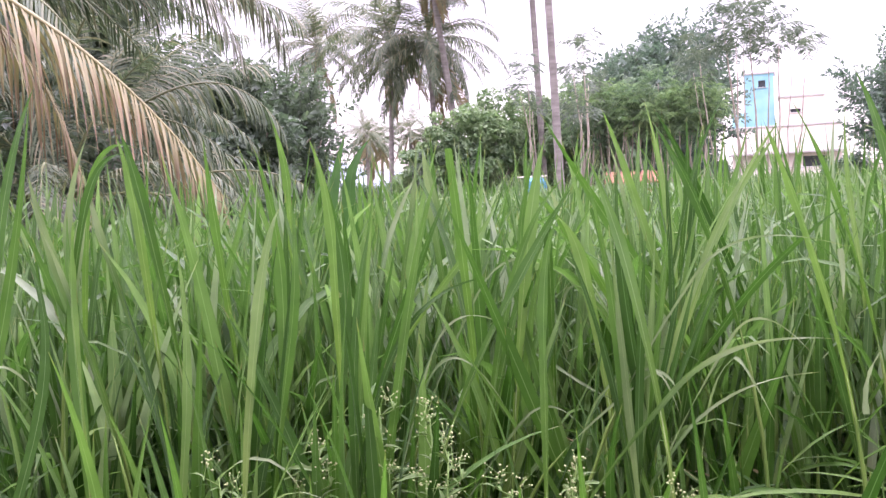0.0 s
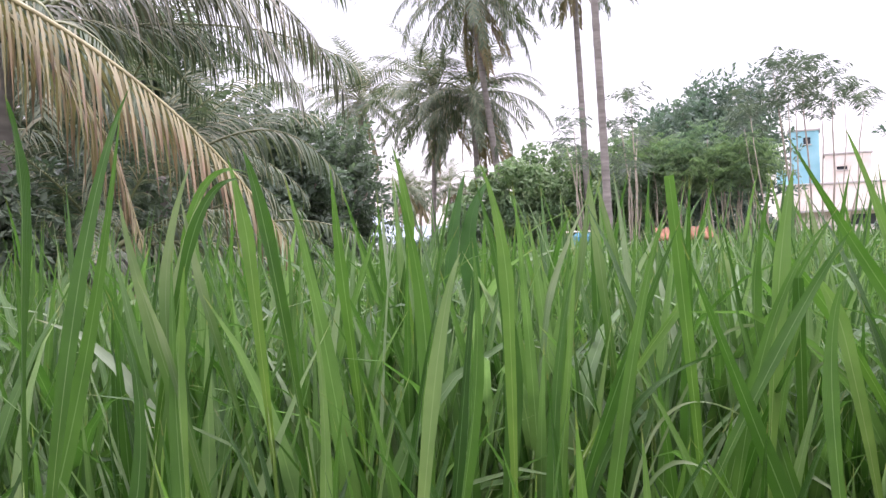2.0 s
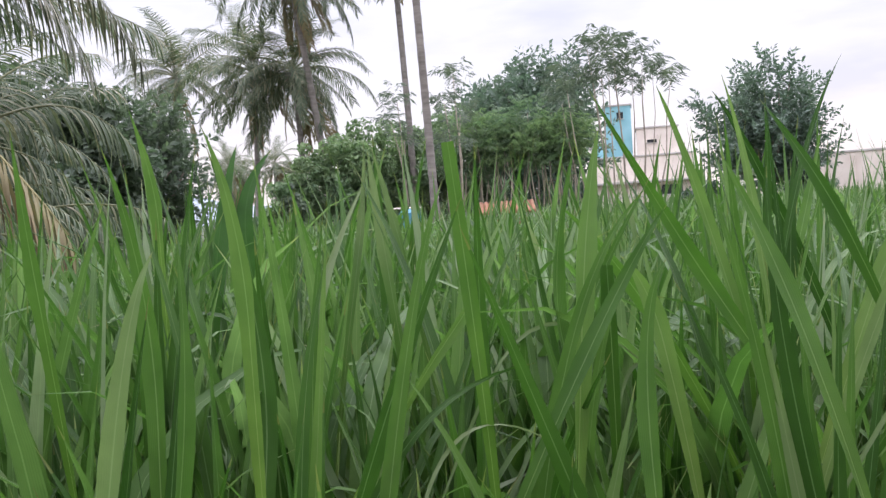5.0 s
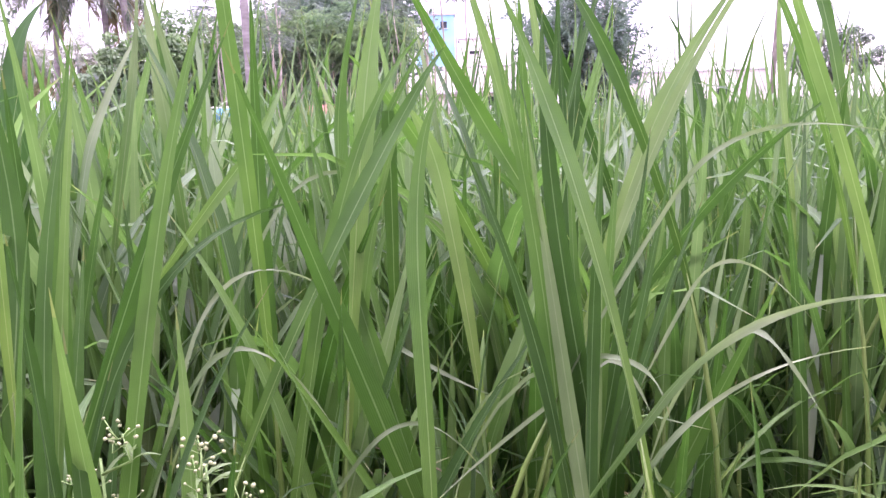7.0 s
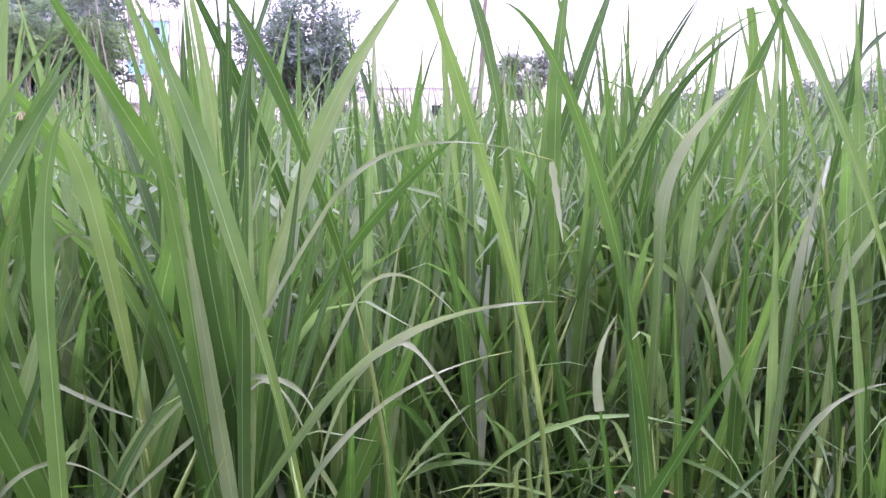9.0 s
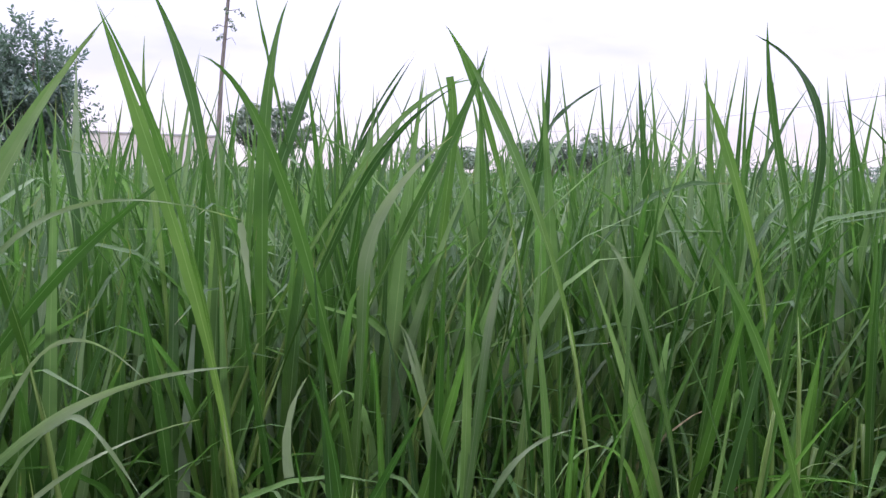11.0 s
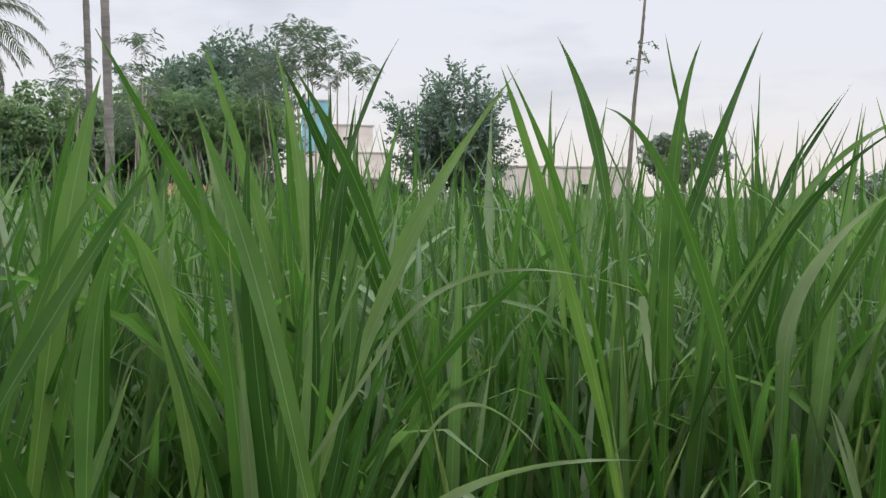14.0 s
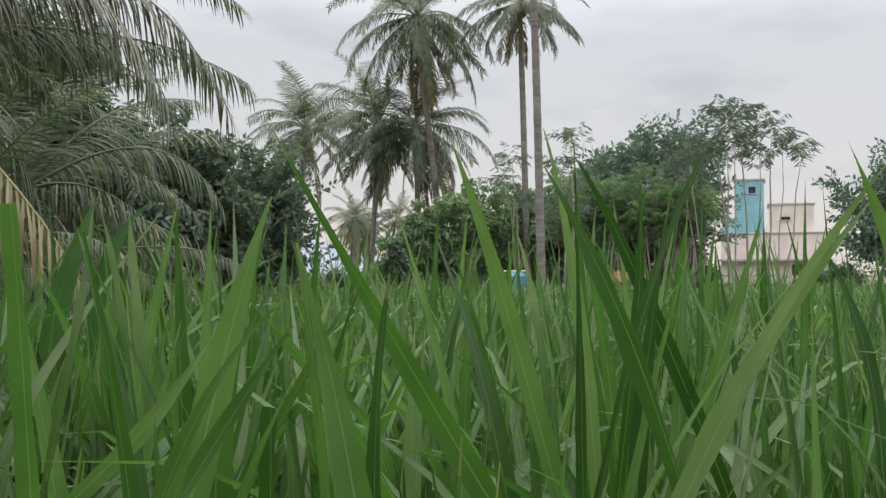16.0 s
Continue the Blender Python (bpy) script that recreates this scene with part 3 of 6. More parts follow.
strap((0.17, 2.51, 1.18), (0.15, 2.50, 1.36), (0.14, 2.50, 1.46), 0.033, M_pale)
strap((0.39, 2.01, 1.17), (0.39, 2.01, 1.21), (0.39, 2.01, 1.25), 0.027, M_blade, "cut")
strap((0.50, 2.09, 1.15), (0.43, 2.10, 1.26), (0.36, 2.11, 1.34), 0.028, M_blade)
strap((0.21, 2.16, 1.17), (0.26, 2.19, 1.23), (0.31, 2.23, 1.31), 0.025, M_blade)
strap((0.75, 2.26, 1.10), (0.74, 2.26, 1.29), (0.73, 2.26, 1.48), 0.032, M_blade)
strap((0.79, 2.76, 1.21), (0.77, 2.77, 1.35), (0.74, 2.77, 1.46), 0.021, M_pale)
strap((0.77, 2.15, 1.13), (0.79, 2.17, 1.28), (0.82, 2.18, 1.46), 0.030, M_blade)
strap((0.96, 2.40, 1.23), (1.00, 2.41, 1.34), (1.04, 2.42, 1.46), 0.030, M_blade)
strap((1.04, 2.13, 1.16), (1.04, 2.17, 1.30), (1.01, 2.21, 1.41), 0.030, M_blade)
strap((0.65, 2.98, 1.14), (0.61, 2.99, 1.27), (0.56, 2.99, 1.40), 0.026, M_pale)
strap((0.19, 1.99, 1.18), (0.18, 1.99, 1.31), (0.17, 1.99, 1.43), 0.026, M_blade, "cut")
strap((0.02, 2.41, 1.17), (0.07, 2.48, 1.29), (0.17, 2.56, 1.46), 0.021, M_pale)
strap((0.66, 1.87, 1.06), (0.75, 1.83, 1.29), (0.84, 1.77, 1.46), 0.023, M_blade)
strap((1.00, 1.85, 1.25), (0.97, 1.88, 1.37), (0.93, 1.92, 1.49), 0.022, M_blade)
strap((1.20, 2.01, 1.34), (1.19, 2.05, 1.47), (1.17, 2.10, 1.58), 0.035, M_blade)
strap((0.67, 2.00, 1.02), (0.68, 2.03, 1.20), (0.68, 2.06, 1.50), 0.022, M_blade)
strap((0.72, 2.14, 1.18), (0.70, 2.15, 1.38), (0.67, 2.16, 1.53), 0.023, M_blade)
strap((0.74, 2.13, 1.21), (0.80, 2.13, 1.41), (0.87, 2.13, 1.55), 0.017, M_blade)
strap((0.77, 1.89, 1.04), (0.86, 1.84, 1.16), (0.96, 1.76, 1.27), 0.026, M_blade)
strap((1.23, 1.88, 1.08), (1.26, 1.90, 1.38), (1.31, 1.90, 1.56), 0.041, M_blade)
strap((1.35, 1.97, 1.22), (1.42, 1.94, 1.43), (1.49, 1.92, 1.60), 0.034, M_blade)
strap((1.14, 1.67, 1.04), (1.10, 1.76, 1.32), (1.05, 1.84, 1.43), 0.032, M_blade)
strap((1.50, 1.67, 1.25), (1.51, 1.67, 1.36), (1.51, 1.68, 1.44), 0.028, M_blade, "cut")
strap((1.37, 1.78, 1.26), (1.47, 1.72, 1.39), (1.57, 1.66, 1.44), 0.015, M_blade)
strap((1.68, 2.04, 1.26), (1.71, 1.99, 1.38), (1.76, 1.92, 1.53), 0.021, M_blade)
strap((1.58, 1.65, 1.39), (1.56, 1.68, 1.48), (1.54, 1.71, 1.54), 0.024, M_blade)
strap((1.13, 2.04, 1.21), (1.12, 2.05, 1.36), (1.12, 2.05, 1.48), 0.019, M_blade)
strap((0.82, 1.65, 1.22), (0.79, 1.68, 1.35), (0.76, 1.70, 1.45), 0.027, M_blade)
strap((0.71, 1.92, 1.27), (0.68, 1.96, 1.37), (0.64, 2.01, 1.47), 0.031, M_blade)
strap((0.80, 2.26, 1.26), (0.81, 2.26, 1.38), (0.81, 2.26, 1.49), 0.021, M_blade)
strap((0.48, 1.69, 1.17), (0.46, 1.73, 1.28), (0.43, 1.77, 1.39), 0.028, M_blade)
strap((0.61, 1.68, 1.15), (0.71, 1.64, 1.22), (0.85, 1.55, 1.20), 0.008, M_pale, "thin")
strap((0.82, 1.53, 1.20), (0.82, 1.52, 1.16), (0.81, 1.50, 1.11), 0.016, M_pale, "fold")
strap((1.68, 1.58, 1.24), (1.70, 1.57, 1.39), (1.72, 1.58, 1.52), 0.026, M_blade)
strap((2.01, 1.45, 1.15), (2.02, 1.48, 1.33), (2.04, 1.51, 1.52), 0.037, M_blade)
strap((1.81, 1.23, 1.28), (1.80, 1.26, 1.37), (1.79, 1.29, 1.45), 0.028, M_blade)
strap((1.74, 1.58, 1.36), (1.78, 1.55, 1.41), (1.83, 1.49, 1.46), 0.014, M_blade)
strap((1.44, 1.50, 1.29), (1.44, 1.56, 1.40), (1.44, 1.62, 1.49), 0.028, M_blade)
strap((1.42, 1.64, 1.28), (1.44, 1.60, 1.38), (1.46, 1.57, 1.49), 0.029, M_blade)
strap((1.44, 1.79, 1.30), (1.48, 1.74, 1.38), (1.53, 1.66, 1.44), 0.018, M_blade)
strap((1.29, 1.04, 1.01), (1.30, 1.09, 1.11), (1.31, 1.17, 1.22), 0.021, M_blade)
strap((1.30, 1.55, 0.68), (1.30, 1.59, 0.92), (1.30, 1.64, 1.01), 0.019, M_pale)
strap((0.82, 1.45, 0.92), (0.83, 1.46, 0.98), (0.85, 1.45, 1.03), 0.014, M_pale, "fold")
strap((0.92, 1.45, 0.82), (0.90, 1.46, 0.95), (0.87, 1.47, 1.03), 0.018, M_blade)
strap((0.53, 1.59, 0.95), (0.64, 1.55, 1.03), (0.78, 1.47, 1.05), 0.015, M_pale)
strap((0.65, 1.60, 1.00), (0.66, 1.56, 0.98), (0.69, 1.51, 0.89), 0.009, M_pale, "thin")
strap((1.25, 1.43, 0.76), (1.30, 1.39, 0.84), (1.36, 1.33, 0.87), 0.014, M_pale)
strap((0.51, 1.69, 0.97), (0.54, 1.64, 0.96), (0.55, 1.61, 0.91), 0.009, M_pale, "thin")
strap((1.25, 1.44, 0.99), (1.28, 1.44, 1.10), (1.31, 1.43, 1.20), 0.018, M_pale)
strap((1.48, 1.28, 1.04), (1.47, 1.31, 1.12), (1.46, 1.34, 1.16), 0.015, M_pale)
strap((0.93, 1.47, 0.79), (0.94, 1.50, 0.97), (0.95, 1.53, 1.16), 0.019, M_blade)
strap((1.19, 1.44, 0.74), (1.21, 1.45, 0.99), (1.23, 1.47, 1.18), 0.022, M_blade)
strap((0.09, 1.94, 0.91), (0.17, 1.91, 0.97), (0.27, 1.87, 0.84), 0.010, M_pale)
strap((0.23, 2.08, 1.09), (0.37, 2.07, 1.16), (0.56, 2.01, 0.97), 0.008, M_pale, "thin")
strap((0.10, 1.98, 0.95), (0.18, 1.99, 1.05), (0.30, 1.98, 1.01), 0.008, M_pale, "thin")
strap((-0.06, 1.79, 0.88), (-0.07, 1.78, 1.03), (-0.08, 1.76, 1.15), 0.019, M_blade)
strap((-0.06, 1.87, 0.85), (-0.03, 1.89, 1.11), (-0.00, 1.91, 1.35), 0.020, M_blade)
strap((-0.02, 1.87, 0.89), (0.08, 1.88, 1.08), (0.24, 1.88, 1.15), 0.018, M_blade)
strap((0.01, 1.86, 0.83), (0.08, 1.88, 1.19), (0.14, 1.90, 1.38), 0.026, M_blade)
strap((0.31, 1.96, 0.73), (0.34, 1.97, 1.06), (0.42, 1.97, 1.29), 0.026, M_blade)
strap((0.25, 1.93, 0.96), (0.32, 1.93, 1.21), (0.41, 1.92, 1.35), 0.025, M_blade)
strap((0.48, 1.66, 0.83), (0.50, 1.68, 1.06), (0.52, 1.69, 1.24), 0.021, M_blade)
strap((0.47, 1.70, 0.84), (0.46, 1.75, 1.13), (0.43, 1.80, 1.37), 0.027, M_blade)
strap((0.50, 1.70, 0.92), (0.48, 1.74, 1.18), (0.49, 1.77, 1.37), 0.030, M_blade)
strap((0.45, 1.68, 0.89), (0.42, 1.72, 1.07), (0.37, 1.78, 1.25), 0.019, M_blade)
strap((0.55, 1.67, 0.81), (0.66, 1.64, 0.92), (0.80, 1.57, 0.97), 0.010, M_pale)
strap((0.52, 1.69, 0.96), (0.54, 1.67, 0.95), (0.56, 1.64, 0.88), 0.008, M_pale, "thin")
strap((0.38, 2.04, 0.93), (0.45, 1.99, 0.88), (0.51, 1.93, 0.85), 0.011, M_pale)
strap((0.28, 1.86, 0.83), (0.35, 1.84, 0.87), (0.42, 1.81, 0.81), 0.008, M_pale, "thin")
strap((0.43, 2.07, 1.06), (0.48, 2.06, 1.09), (0.56, 2.01, 0.97), 0.008, M_pale, "thin")
strap((0.72, 1.79, 1.00), (0.79, 1.77, 1.04), (0.87, 1.72, 0.96), 0.008, M_pale, "thin")
strap((0.47, 1.66, 0.83), (0.47, 1.72, 1.04), (0.47, 1.78, 1.25), 0.022, M_blade)
strap((0.49, 1.69, 0.82), (0.50, 1.74, 1.04), (0.50, 1.80, 1.26), 0.024, M_blade)
strap((0.50, 1.70, 0.81), (0.52, 1.75, 1.02), (0.54, 1.80, 1.26), 0.023, M_blade)
strap((0.49, 1.67, 0.82), (0.53, 1.72, 1.03), (0.56, 1.76, 1.25), 0.022, M_blade)
strap((0.51, 1.70, 0.81), (0.55, 1.73, 1.02), (0.59, 1.76, 1.24), 0.023, M_blade)
strap((0.51, 1.70, 0.81), (0.57, 1.72, 1.02), (0.62, 1.74, 1.23), 0.022, M_blade)
strap((0.52, 1.69, 0.81), (0.58, 1.71, 0.99), (0.64, 1.72, 1.20), 0.022, M_blade)
strap((0.52, 1.69, 0.81), (0.59, 1.70, 0.97), (0.67, 1.70, 1.15), 0.019, M_blade)
strap((0.47, 1.67, 0.83), (0.44, 1.71, 0.97), (0.42, 1.75, 1.12), 0.015, M_blade)
strap((-0.74, 1.75, 1.15), (-0.71, 1.82, 1.42), (-0.67, 1.88, 1.59), 0.027, M_blade)
strap((-0.72, 1.60, 1.35), (-0.72, 1.60, 1.45), (-0.73, 1.59, 1.53), 0.028, M_blade)
strap((-0.63, 1.85, 1.17), (-0.66, 1.83, 1.31), (-0.68, 1.83, 1.42), 0.027, M_pale)
strap((-0.65, 1.94, 1.22), (-0.64, 1.95, 1.36), (-0.60, 1.96, 1.49), 0.026, M_pale)
strap((-0.47, 1.89, 1.30), (-0.49, 1.88, 1.42), (-0.51, 1.88, 1.49), 0.029, M_blade)
strap((-0.62, 1.95, 1.31), (-0.58, 1.96, 1.42), (-0.53, 1.98, 1.45), 0.023, M_blade)
strap((-0.57, 1.70, 0.92), (-0.59, 1.75, 1.14), (-0.60, 1.80, 1.34), 0.028, M_blade)
strap((-0.56, 1.23, 1.02), (-0.53, 1.24, 1.13), (-0.48, 1.26, 1.09), 0.012, M_pale, "thin")
strap((-0.07, 1.83, 0.78), (-0.05, 1.88, 1.09), (-0.00, 1.93, 1.30), 0.026, M_blade)
strap((-0.23, 1.82, 0.80), (-0.19, 1.88, 1.10), (-0.16, 1.93, 1.31), 0.024, M_blade)
strap((-0.41, 1.80, 0.83), (-0.40, 1.85, 1.07), (-0.42, 1.90, 1.27), 0.024, M_blade)
strap((-0.65, 1.63, 0.88), (-0.62, 1.69, 1.11), (-0.67, 1.73, 1.29), 0.025, M_blade)
strap((-0.57, 1.70, 1.14), (-0.57, 1.71, 1.23), (-0.56, 1.71, 1.32), 0.024, M_blade)
strap((-0.59, 1.75, 1.17), (-0.61, 1.75, 1.24), (-0.63, 1.74, 1.30), 0.014, M_pale)
strap((-0.66, 2.10, 1.29), (-0.62, 2.11, 1.45), (-0.54, 2.12, 1.47), 0.023, M_blade)
strap((-0.54, 2.07, 1.34), (-0.55, 2.07, 1.41), (-0.57, 2.07, 1.50), 0.030, M_blade)
strap((-0.62, 2.11, 1.22), (-0.64, 2.10, 1.32), (-0.66, 2.10, 1.44), 0.025, M_pale)
strap((-0.39, 2.24, 1.23), (-0.40, 2.24, 1.35), (-0.41, 2.24, 1.50), 0.029, M_blade)
strap((-0.26, 2.75, 1.35), (-0.27, 2.75, 1.46), (-0.30, 2.75, 1.59), 0.034, M_blade)
strap((-0.10, 2.03, 1.20), (-0.11, 2.03, 1.35), (-0.14, 2.04, 1.47), 0.030, M_blade)
strap((0.09, 2.40, 1.24), (0.11, 2.40, 1.36), (0.12, 2.40, 1.47), 0.020, M_pale)
strap((0.17, 2.38, 1.28), (0.15, 2.39, 1.38), (0.13, 2.39, 1.46), 0.020, M_pale)
strap((-0.07, 3.14, 1.17), (-0.08, 3.19, 1.38), (-0.00, 3.23, 1.53), 0.073, M_broad)
strap((1.35, 1.98, 1.46), (1.34, 1.99, 1.52), (1.33, 2.00, 1.59), 0.010, M_blade)
strap((1.51, 1.94, 1.32), (1.51, 1.94, 1.43), (1.51, 1.94, 1.53), 0.010, M_blade)
strap((1.66, 1.12, 1.31), (1.66, 1.14, 1.42), (1.66, 1.15, 1.53), 0.025, M_blade)
strap((1.38, 1.01, 1.27), (1.40, 1.03, 1.39), (1.41, 1.11, 1.47), 0.022, M_blade)
strap((1.24, 1.44, 0.98), (1.27, 1.44, 1.08), (1.30, 1.43, 1.18), 0.017, M_pale)
strap((1.42, 1.28, 1.06), (1.43, 1.30, 1.13), (1.44, 1.35, 1.17), 0.015, M_pale)
strap((1.21, 1.50, 0.86), (1.21, 1.54, 0.95), (1.22, 1.58, 1.03), 0.014, M_pale)
strap((-0.19, 1.81, 1.02), (-0.17, 1.83, 1.18), (-0.17, 1.86, 1.34), 0.029, M_blade)
strap((-0.00, 1.91, 0.96), (0.08, 1.92, 1.16), (0.17, 1.93, 1.36), 0.029, M_blade)
strap((-0.04, 1.91, 0.96), (-0.03, 1.93, 1.15), (-0.00, 1.96, 1.35), 0.024, M_blade)
strap((-0.25, 1.75, 1.05), (-0.22, 1.78, 1.23), (-0.19, 1.81, 1.32), 0.027, M_blade)
strap((0.30, 2.05, 1.00), (0.37, 2.05, 1.18), (0.48, 2.03, 1.38), 0.025, M_blade)
strap((-0.81, 1.84, 0.93), (-0.75, 1.89, 1.22), (-0.70, 1.93, 1.58), 0.034, M_blade)
strap((-0.16, 3.06, 1.23), (-0.13, 3.11, 1.40), (-0.09, 3.16, 1.54), 0.058, M_broad)
strap((1.19, 1.63, 1.08), (1.22, 1.61, 1.21), (1.28, 1.53, 1.32), 0.030, M_pale)
strap((1.30, 1.75, 1.19), (1.35, 1.69, 1.32), (1.40, 1.60, 1.41), 0.022, M_blade)
strap((1.51, 1.89, 1.31), (1.54, 1.86, 1.40), (1.57, 1.80, 1.50), 0.012, M_blade)
strap((0.27, 1.89, 1.09), (0.36, 1.89, 1.24), (0.42, 1.88, 1.33), 0.027, M_blade)
strap((0.32, 1.75, 1.01), (0.34, 1.79, 1.18), (0.37, 1.79, 1.27), 0.028, M_blade)
strap((-0.68, 2.02, 1.13), (-0.65, 2.04, 1.31), (-0.61, 2.05, 1.43), 0.036, M_pale)
strap((-0.24, 2.21, 1.05), (-0.25, 2.24, 1.27), (-0.29, 2.24, 1.47), 0.038, M_blade)
strap((-0.09, 2.13, 1.00), (-0.09, 2.17, 1.21), (-0.14, 2.19, 1.46), 0.040, M_blade)
strap((0.34, 2.05, 1.12), (0.34, 2.07, 1.25), (0.38, 2.08, 1.42), 0.036, M_blade)
strap((0.47, 2.01, 1.13), (0.45, 2.02, 1.21), (0.42, 2.03, 1.26), 0.034, M_blade)


def tangle():
    """Fallen and crossing leaves low in the stand."""
    n = 3600
    x = rng.uniform(-2.0, 3.0, n)
    y = edge_y(x) + rng.uniform(0.2, 1.4, n)
    base = np.stack([x, y, rng.uniform(0.05, 0.7, n)], 1)
    v, q, uv = blades(base, rng.uniform(0, 6.28, n), rng.uniform(0.5, 1.4, n), rng.uniform(0.2, 0.5, n), rng.uniform(0.008, 0.020, n), rng.uniform(0.3, 1.5, n), stations=7, columns=2, twist=rng.normal(0, 0.6, n))
    tagged(part("fallen_leaves", mesh_of("fallen_leaves", v, q, M_low, uv)), "tangled bent and fallen leaves low in the grass", "grass", kind="stuff")
    k = 650
    x = rng.uniform(-2.0, 3.0, k)
    base = np.stack([x, edge_y(x) + rng.uniform(0.1, 1.2, k), rng.uniform(0.02, 0.55, k)], 1)
    v, q, uv = blades(base, rng.uniform(0, 6.28, k), rng.uniform(0.4, 1.5, k), rng.uniform(0.2, 0.45, k), rng.uniform(0.006, 0.015, k), rng.uniform(0.3, 1.8, k), stations=7, columns=2, twist=rng.normal(0, 0.9, k))
    tagged(part("dry_leaves", mesh_of("dry_leaves", v, q, M_dry, uv)), "withered straw-brown leaves low in the grass", "grass", kind="stuff")


tangle()

# ---- palms ----
def frond_shapes(length, pairs, start, droop, hang, leaflet=0.75, mats=None, ragged=0.12, seed=1, gap=0.0, wide_=0.027):
    """Leaflet mesh and rachis mesh of a palm frond that leaves the crown along +x. start: its angle above level at the foot,
    droop: how far it bends down by its tip, hang: how far the leaflets hang (0 level, 1 plumb)."""
    r = np.random.default_rng(seed)
    st = 14
    s = np.linspace(0, 1, st)
    ang = start - droop * ((s[:-1] + s[1:]) / 2) ** 1.3
    ds = length / (st - 1)
    px = np.concatenate([[0], np.cumsum(np.cos(ang) * ds)])
    pz = np.concatenate([[0], np.cumsum(np.sin(ang) * ds)])
    rv, rf = tube([(px[i], 0, pz[i]) for i in range(st)], [0.035 * length / 4 * (1 - 0.85 * s[i]) for i in range(st)], 5)
    t = np.linspace(0.16, 0.99, pairs)
    t = np.repeat(t, 2) + r.normal(0, 0.004, pairs * 2)
    side = np.tile([1.0, -1.0], pairs)
    keep = r.random(len(t)) > gap
    t, side = t[keep], side[keep]
    n = len(t)
    bx, bz = np.interp(t, s, px), np.interp(t, s, pz)
    a = np.interp(t, (s[:-1] + s[1:]) / 2, ang)
    ln = leaflet * np.minimum(1, 0.45 + 2.4 * (t - 0.1)) * np.clip(1.25 - t, 0.3, 1) ** 0.6 * r.uniform(1 - ragged, 1 + ragged, n)
    fwd = np.stack([np.cos(a), 0 * a, np.sin(a)], 1)
    lat = np.stack([0 * a, side, 0 * a], 1)
    up = np.stack([-np.sin(a), 0 * a, np.cos(a)], 1)
    d0 = lat * 0.80 + fwd * 0.50 + up * 0.18
    d0 += r.normal(0, 0.06, (n, 3))
    d0 /= np.linalg.norm(d0, axis=1)[:, None]
    k = 5
    mid = np.empty((n, k, 3))
    mid[:, 0] = np.stack([bx, 0 * bx, bz], 1)
    h = hang * r.uniform(0.7, 1.15, n)
    down = np.array([0, 0, -1.0])
    dirs = []
    for i in range(1, k):
        w = np.clip(h * (i / (k - 1)) ** 0.7, 0, 0.96)[:, None]
        d = d0 * (1 - w) + down * w
        d /= np.linalg.norm(d, axis=1)[:, None]
        dirs.append(d)
        mid[:, i] = mid[:, i - 1] + d * (ln / (k - 1))[:, None]
    dirs = np.stack([dirs[0]] + dirs, 1)
    wide = np.cross(dirs, np.cross(np.tile(fwd[:, None], (1, k, 1)), dirs))
    wide /= np.linalg.norm(wide, axis=2)[..., None] + 1e-9
    prof = np.array([0.6, 1.0, 0.85, 0.55, 0.06]) * wide_ * (leaflet / 0.75) ** 0.5
    off = wide * prof[None, :, None]
    rows = np.stack([mid - off, mid + off], 2)
    verts = rows.reshape(-1, 3)
    uvs = np.stack([np.broadcast_to(np.array([0, 1.0]), (n, k, 2)), np.broadcast_to(np.linspace(0, 0.97, k)[None, :, None], (n, k, 2))], -1).reshape(-1, 2)
    b = (np.arange(n)[:, None] * k + np.arange(k - 1)[None]) * 2
    quads = np.stack([b, b + 1, b + 3, b + 2], -1).reshape(-1, 4)
    ml, mr = mats or (M_palm, M_rachis)
    return mesh_of("frond", verts, quads, ml, uvs), mesh_of("rachis", rv, rf, mr)


